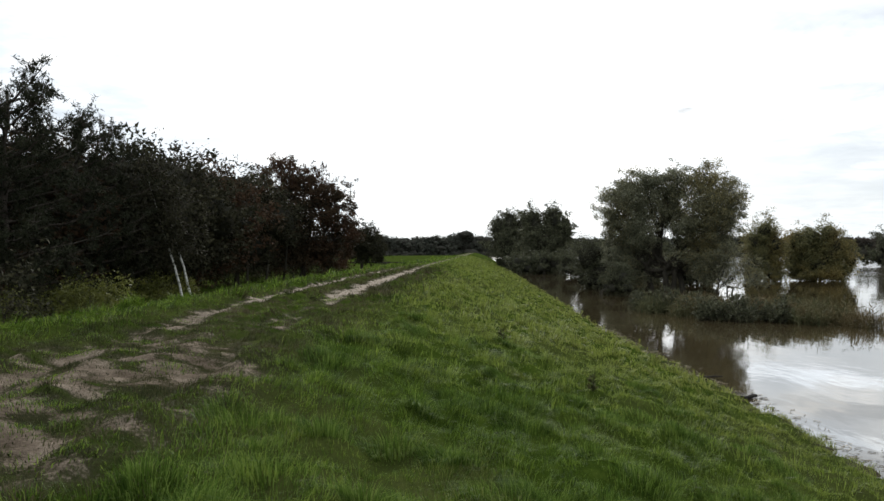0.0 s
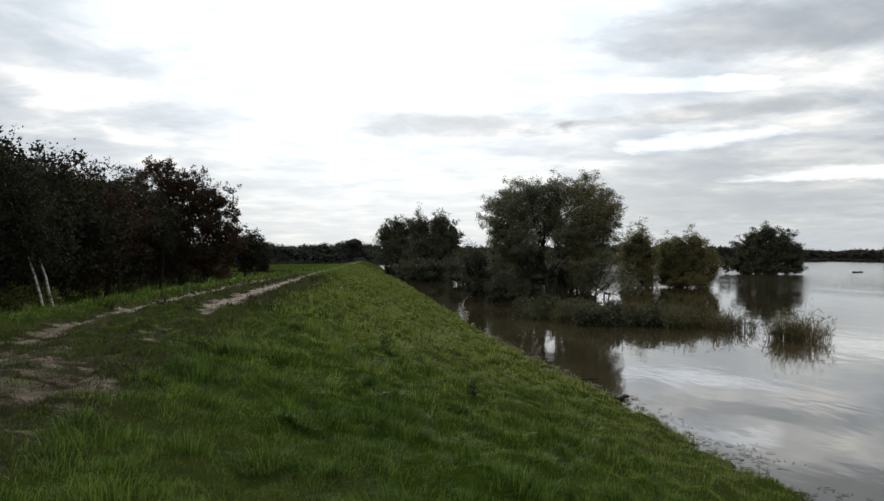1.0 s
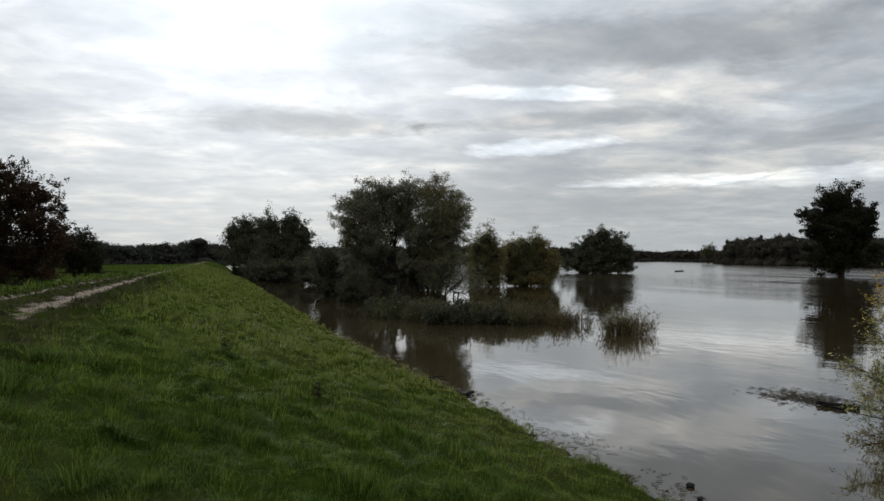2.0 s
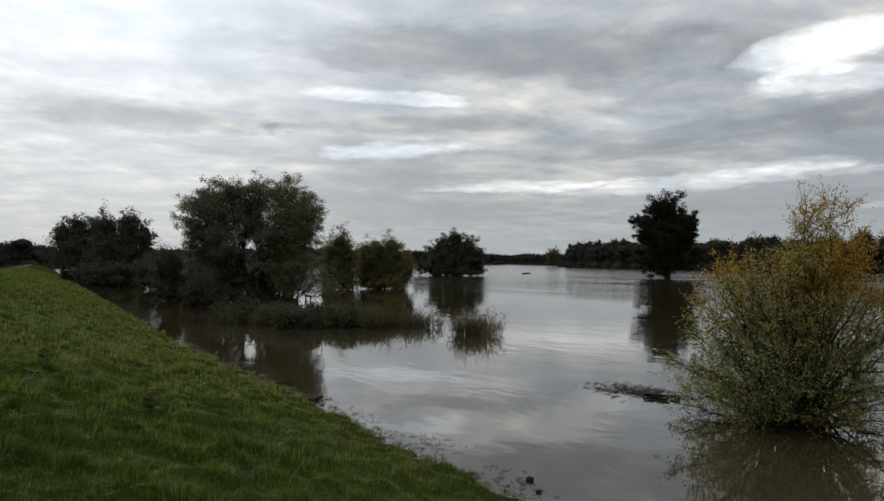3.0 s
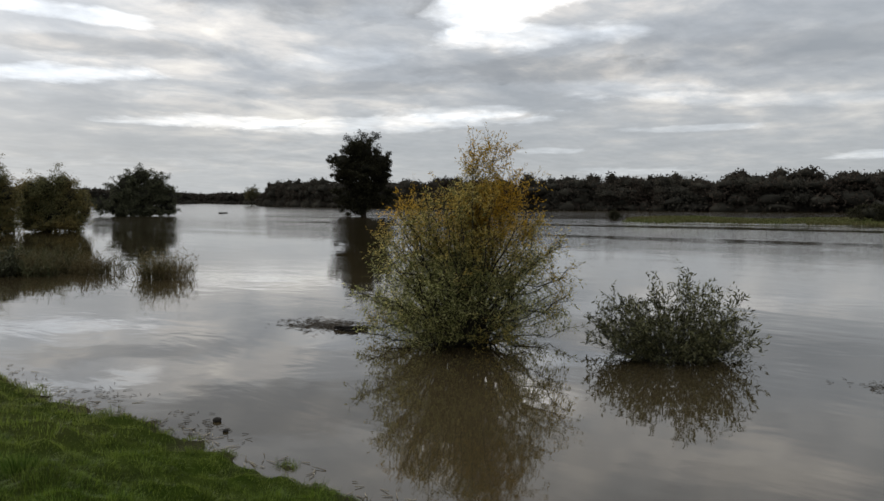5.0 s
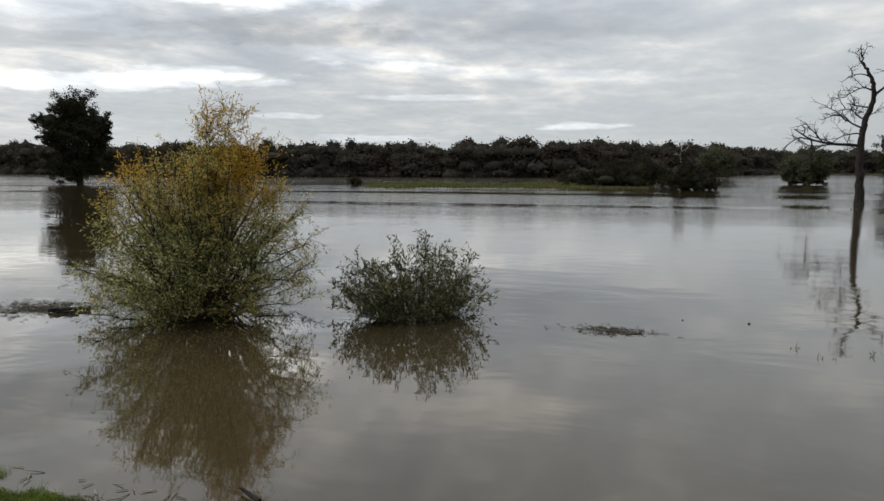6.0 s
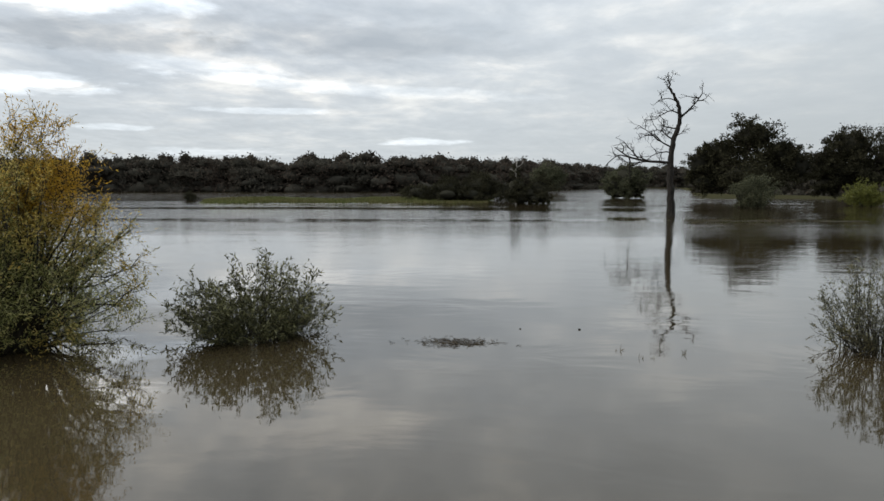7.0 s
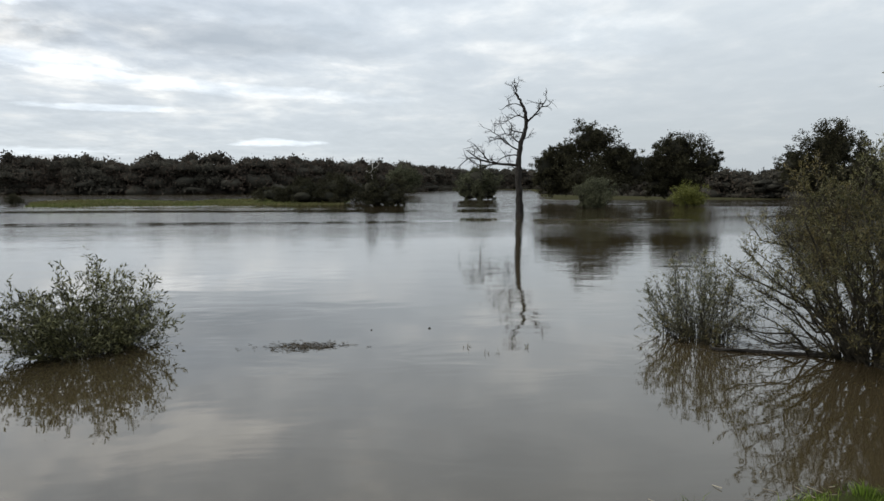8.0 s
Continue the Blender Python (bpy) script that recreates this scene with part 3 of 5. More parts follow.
def make_grass():
    """Tussocks of arching blades over a short, even sward."""
    rng = np.random.default_rng(21)
    kinds = {"grass": [[], [], [], 0], "track_grass": [[], [], [], 0]}
    zones = [  # x from, to, y from, to, tussocks a square metre, blades in each, sward blades a square metre, height, width
        (-5.6, 6.5, 2.2, 8, 68, 30, 900, 0.105, 0.0037), (-7.2, 6.5, 8, 15, 22, 24, 250, 0.14, 0.0074), (-6.5, 3.6, -5, 2.2, 9, 13, 60, 0.15, 0.010), (-7.5, 6.5, 15, 27, 6, 18, 80, 0.21, 0.020),
        (-8, 6.2, 27, 60, 1.6, 16, 36, 0.21, 0.038), (-9, 5.8, 60, 150, 0.5, 12, 9, 0.26, 0.075), (3.6, 7.8, -9, 2.2, 13, 20, 220, 0.2, 0.010),
    ]

    def put(x, y, h, w, lean, hold=0.97):
        z = height_at(x, y)
        open_ground = np.clip(bare_at(x, y) * 1.5 - 0.22, 0, hold) * (np.abs(x + 3.7) < 2.8)
        keep = (z > -0.04) & (rng.random(len(x)) > open_ground)
        track = rng.random(len(x)) < 1.25 * np.exp(-((x + 3.6) / 1.7) ** 4) * smooth(60, 30, y)
        for name, pick in (("grass", keep & ~track), ("track_grass", keep & track)):
            g = kinds[name]
            v, (q, t) = blades(np.stack([x, y, z - 0.01], -1)[pick], np.maximum(h[pick], 0.02), w[pick], lean[pick], rng)
            g[0].append(v), g[1].append(q + g[3]), g[2].append(t + g[3])
            g[3] += len(v)

    for x0, x1, y0, y1, tufts, each, sward, h0, w0 in zones:
        area = (x1 - x0) * (y1 - y0)
        n = int(area * tufts)
        cx, cy = x0 + rng.random(n) * (x1 - x0), y0 + rng.random(n) * (y1 - y0)
        tall = (0.40 + 0.75 * rng.random(n)) * np.clip(1 + 0.5 * wave(cx, cy, 1.7, 32) + 0.75 * wave(cx, cy, 0.7, 34), 0.3, 2.3) * (1 - 0.58 * np.exp(-((cx + 3.7) / 1.45) ** 4)) * (1 - 0.22 * smooth(1.0, 5.0, cx))
        go = 3.2 * wave(cx, cy, 1.1, 33) + rng.normal(0, 0.5, n)
        comb = 0.25 + 0.75 * rng.random(n)
        k = np.repeat(np.arange(n), each)
        m = len(k)
        a, r = rng.random(m) * 6.283, rng.random(m)
        size = 0.045 + 0.085 * tall[k] + 0.25 * w0
        x, y = cx[k] + np.cos(a) * r * size, cy[k] + np.sin(a) * r * size
        tilt = 0.15 + 0.75 * r * rng.random(m) + 0.25 * rng.random(m)
        lean = np.stack([np.cos(a) * tilt + comb[k] * np.cos(go[k]) + 0.1, np.sin(a) * tilt + comb[k] * np.sin(go[k]), 0 * a], -1)
        put(x, y, h0 * tall[k] * (0.6 + 0.6 * rng.random(m)), w0 * (0.7 + 0.6 * rng.random(m)), lean)
        m = int(area * sward)
        x, y = x0 + rng.random(m) * (x1 - x0), y0 + rng.random(m) * (y1 - y0)
        a, tilt = rng.random(m) * 6.283, 0.3 + 0.7 * rng.random(m)
        put(x, y, h0 * 0.6 * (0.4 + 0.8 * rng.random(m)), w0 * (0.8 + 0.5 * rng.random(m)), np.stack([np.cos(a) * tilt, np.sin(a) * tilt, 0 * a], -1))
    # low tufts that have grown back over the worn soil
    n, each = 150, 150
    cx, cy = -5.4 + rng.random(n) * 3.3, 3.2 + rng.random(n) ** 1.3 * 13
    k = np.repeat(np.arange(n), each)
    a, r = rng.random(n * each) * 6.283, np.sqrt(rng.random(n * each))
    wide = 0.09 + 0.16 * rng.random(n)
    x, y = cx[k] + np.cos(a) * r * wide[k] * 1.6, cy[k] + np.sin(a) * r * wide[k]
    tilt = 0.3 + 0.8 * rng.random(n * each)
    z = height_at(x, y)
    v, (q, t) = blades(np.stack([x, y, z - 0.01], -1), (0.035 + 0.05 * rng.random(n * each)) * (1.15 - 0.7 * r), 0.0045 + 0.002 * rng.random(n * each), np.stack([np.cos(a) * tilt, np.sin(a) * tilt, 0 * a], -1), rng)
    g = kinds["grass"]
    g[0].append(v), g[1].append(q + g[3]), g[2].append(t + g[3])
    g[3] += len(v)
    # stubble in the wheel tracks
    m = 30000
    x, y = -5.6 + rng.random(m) * 4.2, 3 + rng.random(m) ** 1.6 * 22
    a, tilt = rng.random(m) * 6.283, 0.4 + 0.9 * rng.random(m)
    put(x, y, 0.02 + 0.04 * rng.random(m), 0.006 + 0.004 * rng.random(m), np.stack([np.cos(a) * tilt, np.sin(a) * tilt, 0 * a], -1), 0.45)
    for name, mat, label in (("grass", M_GRASS, "lush green tussocky grass covering the dike"), ("track_grass", M_TRACK, "short trodden grass along the worn track")):
        v, q, t, _ = kinds[name]
        tagged(new(name, mesh_of(name, np.concatenate(v), [np.concatenate(q), np.concatenate(t)], mat)), label, "grass", kind="stuff")


def make_tussocks():
    """Rank clumps of longer, combed-over blades that stand out of the sward."""
    rng = np.random.default_rng(26)
    V, Q, T, count = [], [], [], 0
    for _ in range(95):
        cx, cy = -1.7 + 5.6 * rng.random() ** 1.4, 2.9 + 10.5 * rng.random() ** 1.3
        n = int(260 + 260 * rng.random())
        wide = 0.10 + 0.16 * rng.random()
        a, r = rng.random(n) * 6.283, np.sqrt(rng.random(n))
        x, y = cx + np.cos(a) * r * wide * 1.4, cy + np.sin(a) * r * wide
        way = rng.random() * 6.283
        tilt, comb = 0.25 + 0.9 * r * rng.random(n), 0.15 + 0.4 * rng.random()
        lean = np.stack([np.cos(a) * tilt + comb * math.cos(way), np.sin(a) * tilt + comb * math.sin(way), 0 * a], -1)
        h = (0.10 + 0.12 * rng.random()) * (0.6 + 0.6 * rng.random(n)) * (1.1 - 0.45 * r)
        v, (q, t) = blades(np.stack([x, y, height_at(x, y) - 0.01], -1), h, 0.0036 + 0.0022 * rng.random(n) + 0.0003 * cy, lean, rng)
        V.append(v), Q.append(q + count), T.append(t + count)
        count += len(v)
    tagged(new("tussock_grass", mesh_of("tussock_grass", np.concatenate(V), [np.concatenate(Q), np.concatenate(T)], M_TUSSOCK)), "rank dark green grass tussocks on the dike slope", "grass", kind="stuff")


# ---------------------------------------------------------------- trees and bushes
def lumps(centres, radii, rng, k=9, m=6, rough=0.22):
    """Uneven closed lumps added deep inside far crowns, to block the sky behind."""
    u, w = np.meshgrid(np.linspace(0, 2 * np.pi, k, endpoint=False), np.linspace(0.12, np.pi - 0.12, m), indexing="ij")
    ball = np.stack([np.cos(u) * np.sin(w), np.sin(u) * np.sin(w), np.cos(w)], -1).reshape(-1, 3)
    i, j = np.meshgrid(np.arange(k), np.arange(m - 1), indexing="ij")
    q = np.stack([i * m + j, i * m + j + 1, (i + 1) % k * m + j + 1, (i + 1) % k * m + j], -1).reshape(-1, 4)
    V, Q = [], []
    for n, (c, r) in enumerate(zip(centres, radii)):
        V.append(c + ball * r * (1 + rough * rng.normal(size=(len(ball), 1))))
        Q.append(q + n * len(ball))
    return np.concatenate(V), np.concatenate(Q)


DENSE, SMALL = 4.2, 0.62   # leaves to a crown, and their size, over the numbers given with each tree


def tree(name, label, category, d, bearing, lobes, leaf, bark=None, trunk_r=0.25, fork=0.25, count=6000, size=0.25, slim=0.55, droop=0.3,
         twigs=90, seed=1, dense=1.0, base=None, root_z=None, spread=0.10, group="", trunks=1, power=0.42, skirt=0.0, core=0.0):
    """A broadleaf tree: trunk, a limb into each lobe of its crown, twigs through the lobe and leaf sprays round the twigs.
    lobes: (x across, z, radius across, radius up, y away, radius away), in metres from the foot."""
    rng = np.random.default_rng(seed)
    x, y = base if base else polar(d, bearing)
    zg = root_z if root_z is not None else max(0.0, float(height_at(np.array([x]), np.array([y]))[0]))
    ob = thing(name, label, category, x, y, zg, -bearing, group)
    top = max(l[1] + l[3] for l in lobes)
    zf = top * fork
    vol = np.array([(l[2] * l[3] * (l[5] if len(l) > 5 else l[2])) ** (2 / 3) for l in lobes])
    share = vol / vol.sum()
    P, D, limbs = [], [], []
    feet = [np.array([rng.normal(0, 0.6) if trunks > 1 else 0, rng.normal(0, 0.5) if trunks > 1 else 0, -1.9]) for _ in range(trunks)]
    heads = [f + np.array([rng.normal(0, 0.06) * top, rng.normal(0, 0.05) * top, zf + 1.9]) for f in feet]
    stems = []
    for f, hd in zip(feet, heads):
        wood = Tubes(6)
        pts = bend(f, hd, rng.normal(0, 0.03 * top, 3) * (1, 1, 0), 6, rng)
        wood.add(pts, np.linspace(1.25, 0.8, 6) * trunk_r * np.r_[1.25, np.ones(5)], 8)
        stems.append(part("trunk", wood.mesh("trunk", bark or M_BARK), ob))
    if skirt:
        lobes = lobes + [(skirt * 0.62 * math.cos(k * 1.05), 0.45 * skirt ** 0.5, skirt * 0.45, 0.55 * skirt ** 0.5, skirt * 0.5 * math.sin(k * 1.05), skirt * 0.45) for k in range(6)]
        share = np.concatenate([share * 0.72, np.full(6, 0.28 / 6)])
    for k, (l, s) in enumerate(zip(lobes, share)):
        c = np.array([l[0], l[4] if len(l) > 4 else 0.0, l[1]])
        r = np.array([l[2], l[5] if len(l) > 5 else l[2], l[3]])
        hd = heads[k % trunks]
        branch = Tubes(6)
        limb = bend(hd, c + np.array([0, 0, r[2] * 0.35]), np.array([0, 0, -0.12 * top]) + (c - hd) * (0.12, 0.12, 0), 9, rng, 0.02 * top)
        branch.add(limb, np.linspace(0.72, 0.12, 9) * trunk_r, 6)
        limbs.append(branch)
        nt = max(8, int(1.45 * twigs * s))
        tips = c + ball_points(nt, rng, power) * r * (1 + 0.10 * rng.normal(size=(nt, 1)).clip(-1, 1.5))
        per = max(3, int(DENSE * dense * count * s / nt))
        for tip in tips:
            a = limb[rng.integers(2, 9)]
            tw = bend(a, tip, np.array([0, 0, 0.10 * np.linalg.norm(tip - a)]), 3, rng, 0.01 * top)
            branch.add(tw, np.linspace(0.11, 0.025, 3) * trunk_r, 3)
            m = rng.poisson(per * (0.4 + 1.2 * rng.random()))
            # sprays: a few tight knots of leaves round the twig's outer half
            knots = 4
            t = 0.55 + 0.5 * rng.random(knots) ** 0.6
            at = tw[0] + (tw[-1] - tw[0]) * t[:, None] + np.array([0, 0, 1]) * (0.2 * np.linalg.norm(tip - a) * t * (1 - t))[:, None]
            at = at + rng.normal(0, spread, (knots, 3)) * r
            pick = rng.integers(0, knots, m)
            P.append(at[pick] + rng.normal(0, spread * 0.62, (m, 3)) * r.mean() * (1, 1, 0.8))
            D.append(unit(tip - a)[None] * 0.5 + rng.normal(0, 0.8, (m, 3)) + np.array([0, 0, -droop]))
    P, D = np.concatenate(P), np.concatenate(D)
    ok = P[:, 2] > 0.05
    P, D = P[ok], D[ok]
    L = size * SMALL * (0.6 + 0.8 * rng.random(len(P)))
    v, q = leaves_of(P, D, L, L * slim, rng, far=True)
    for k, branch in enumerate(limbs):
        part("limb", branch.mesh("limb", bark or M_BARK), stems[k % trunks])
    # Added solid cores, coloured dark so that gaps in the crown look shaded.
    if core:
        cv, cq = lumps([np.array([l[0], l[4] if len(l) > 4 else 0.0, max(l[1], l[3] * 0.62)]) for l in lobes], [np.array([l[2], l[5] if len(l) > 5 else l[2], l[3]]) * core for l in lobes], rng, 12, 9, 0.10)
        part("filler_core", mesh_of("filler_core", cv, cq, M_INNER, smooth=True), ob)
    part("crown", mesh_of("crown", v, q, leaf), ob)
    return ob


def bush(name, label, category, x, y, bearing, width, height, leaf, stems=40, shoots=14, shoot_len=0.5, per=9, size=0.10, slim=0.24,
         seed=1, base_r=0.3, stem_r=0.03, top_heavy=0.5, rise=0.5, bark=None, low=0.15, depth=None, shape=2.4, plume=0, plume_h=0.0, plume_x=0.0, bare_low=0.0, up=0.55, root_z=-0.25, profile=None):
    """A willow shrub: stems fan out from the foot, side shoots along them carry narrow leaves."""
    rng = np.random.default_rng(seed)
    ob = thing(name, label, category, x, y, 0.0, -bearing)
    wood = Tubes(4)
    P, D = [], []
    depth = depth or width
    for k in range(stems + plume):
        a = rng.random() * 6.283
        if k < stems and profile:   # a crown of given half-widths, from foot to top
            a = k * 0.5698403 * 6.283185 + 0.25 * rng.random()
            u = 0.05 + 0.95 * ((k * 0.7548777) % 1.0) ** 1.05
            rho = 1.0 - 0.4 * rng.random() ** 1.8 if rng.random() < 0.75 else 0.5 * rng.random()
            half = float(np.interp(u, *profile)) * rho * (0.92 + 0.12 * rng.random())
            tip = np.array([half * math.cos(a), half * math.sin(a) * depth / width, u * height])
        elif k < stems:
            rho = rng.random() ** top_heavy
            reach = math.sqrt(max(0.0, 1 - rho ** shape))
            zt = height * (low * rng.random() + (1 - 0.5 * low) * reach * (0.4 + 0.6 * rng.random() ** 0.5))
            if k < stems * 0.26:
                rho = 0.7 + 0.3 * rng.random()
                zt = height * (0.06 + 0.34 * rng.random())
            tip = np.array([width / 2 * rho * math.cos(a), depth / 2 * rho * math.sin(a), zt])
        else:
            rho = 0.1
            zt = 0.74 + 0.26 * rng.random()
            tip = np.array([plume_x + rng.normal(0, 0.125 - 0.24 * (zt - 0.74)) * width * 0.8, rng.normal(0, 0.07) * depth, plume_h * zt])
        foot = np.array([math.cos(a) * base_r * rng.random(), math.sin(a) * base_r * rng.random(), root_z])
        lift = np.array([-tip[0] * 0.10, -tip[1] * 0.10, rise * tip[2] * rho * 0.35])
        st = bend(foot, tip, lift, 9, rng, 0.02 * height)
        wood.add(st, np.linspace(1, 0.18, 9) * stem_r * (0.6 + 0.7 * rng.random()) * (1.9 if profile and k < 16 else 1.0 if k < stems else 0.38), 5)
        grow = unit(st[-1] - st[-3])
        ns = rng.poisson(shoots * (1.0 if k < stems else 1.4))
        for _ in range(ns):
            s = 0.12 + 0.88 * rng.random() ** (0.62 if profile else 0.8)
            i = min(7, int(s * 8))
            o = st[i] + (st[i + 1] - st[i]) * (s * 8 - i)
            way = unit(grow * (0.28 if profile else 0.5) + rng.normal(0, 0.55, 3) + np.array([0, 0, up]))
            if k >= stems and s < 0.55:
                continue
            ln = shoot_len * (0.45 + 0.9 * rng.random()) * (1.0 if k < stems else 0.95)
            e = o + way * ln + np.array([0, 0, -0.06 * ln])
            if e[2] < 0.02 or (profile and math.hypot(o[0], o[1]) < 1.0 and o[2] < 1.15):
                continue
            wood.add(np.stack([o, e]), np.array([0.15, 0.06]) * stem_r, 3)
            if rng.random() < bare_low * smooth(0.7 * height, 0.0, o[2]):
                continue
            m = rng.poisson(per * (1.0 if k < stems else 0.85))
            t = 0.1 + 0.9 * rng.random(m)
            P.append(o + (e - o) * t[:, None] + rng.normal(0, 0.042 if profile else 0.02, (m, 3)))
            D.append(way[None] * 0.8 + rng.normal(0, 0.55, (m, 3)) + np.array([0, 0, -0.12]))
    P, D = np.concatenate(P), np.concatenate(D)
    ok = P[:, 2] > 0.01
    P, D = P[ok], D[ok]
    L = size * (0.6 + 0.75 * rng.random(len(P)))
    v, q = leaves_of(P, D, L, L * slim, rng, far=size < 0.07)
    part("wood", wood.mesh("wood", bark or M_STEM), ob)
    part("foliage", mesh_of("foliage", v, q, leaf), ob)
    return ob


def pine(name, label, d, bearing, height, width, seed, lean=0.0):
    """A small Scots pine: bare lower trunk, upswept limbs, tufts of needles at the twig ends."""
    rng = np.random.default_rng(seed)
    x, y = polar(d, bearing)
    z = float(height_at(np.array([x]), np.array([y]))[0])
    ob = thing(name, label, "tree", x, y, z, -bearing)
    wood = Tubes(6)
    tr = bend((0, 0, -0.4), (lean, 0, height * 0.93), (0.2, 0.1, 0), 10, rng, 0.06)
    wood.add(tr, np.linspace(0.19, 0.03, 10), 8)
    P, D = [], []
    for k in range(46):
        s = 0.22 + 0.76 * (k / 46)
        i = min(8, int(s * 9))
        o = tr[i] + (tr[i + 1] - tr[i]) * (s * 9 - i)
        a = k * 2.4 + rng.normal(0, 0.3)
        ln = width / 2 * (1.15 - 0.75 * s) * (0.6 + 0.6 * rng.random())
        e = o + np.array([math.cos(a) * ln, math.sin(a) * ln, ln * (0.05 + 0.5 * s)])
        limb = bend(o, e, (0, 0, -0.08 * ln), 7, rng, 0.03)
        wood.add(limb, np.linspace(0.045, 0.012, 7), 4)
        for _ in range(20):
            j = rng.integers(2, 7)
            t0 = limb[j]
            t1 = t0 + unit(limb[-1] - limb[0]) * 0.3 * rng.random() + rng.normal(0, 0.24, 3) + np.array([0, 0, 0.16])
            wood.add(np.stack([t0, (t0 + t1) / 2, t1]), [0.012, 0.009, 0.005], 3)
            m = 28
            way = unit(t1 - t0)
            P.append(t0 + (t1 - t0) * (0.55 + 0.45 * rng.random((m, 1))) + rng.normal(0, 0.05, (m, 3)))
            D.append(way[None] * 0.55 + rng.normal(0, 0.8, (m, 3)))
    P, D = np.concatenate(P), np.concatenate(D)
    v, q = leaves_of(P, D, 0.14 * (0.7 + 0.6 * rng.random(len(P))), 0.036, rng, 0.0, True)
    part("trunk", wood.mesh("trunk", M_BARK), ob)
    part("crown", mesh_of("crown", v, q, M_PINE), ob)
    return ob


def snag(name, label, x, y, bearing, spine, radius, limbs, material, seed, root_z=-0.4, fine=1.0):
    """A leafless dead tree: a crooked stem, and limbs that fork into crooked twigs."""
    rng = np.random.default_rng(seed)
    ob = thing(name, label, "dead tree", x, y, 0.0, -bearing)
    stem = Tubes(8)
    sp = np.array([(a, b, c) for a, b, c in spine], float)
    sp[0][2] = root_z
    t = np.linspace(0, len(sp) - 1, 5 * len(sp))
    pts = np.stack([np.interp(t, np.arange(len(sp)), sp[:, k]) for k in range(3)], -1)
    pts[1:-1] = (pts[:-2] + 2 * pts[1:-1] + pts[2:]) / 4
    pts[1:-1] += rng.normal(0, radius * 0.10, (len(pts) - 2, 3))
    u = np.linspace(0, 1, len(pts))
    stem.add(pts, radius * ((1 - u) ** 0.8 * 0.9 + 0.06) * (1 + 0.35 * np.exp(-u * 18)) * (1 + 0.08 * rng.normal(size=len(pts))))
    part("trunk", stem.mesh("trunk", material), ob)

    def fork(tubes, o, way, ln, r, level):
        n = 6
        p = [np.asarray(o, float)]
        w = unit(np.asarray(way, float))
        for k in range(n):
            w = unit(w + rng.normal(0, 0.20, 3) * (1, 0.8, 1) + np.array([0, 0, 0.0]))
            p.append(p[-1] + w * ln / n)
        p = np.array(p)
        tubes.add(p, np.linspace(1, 0.35, n + 1) * r, 5 if level < 2 else 3)
        if level < 3:
            for k in range(int(rng.integers(3, 6) * fine) if level < 2 else int(rng.integers(1, 4))):
                i = rng.integers(2, n + 1)
                away = unit(p[i] - p[i - 1]) * 0.7 + rng.normal(0, 0.7, 3)
                fork(tubes, p[i], away, ln * (0.3 + 0.25 * rng.random()), max(r * 0.5, 0.008), level + 1)

    for s, way, ln, r in limbs:
        tubes = Tubes(5)
        i = int(np.argmin(np.abs(pts[:, 2] - s)))
        fork(tubes, pts[i], way, ln, r, 0)
        part("limb", tubes.mesh("limb", material), ob)
    return ob


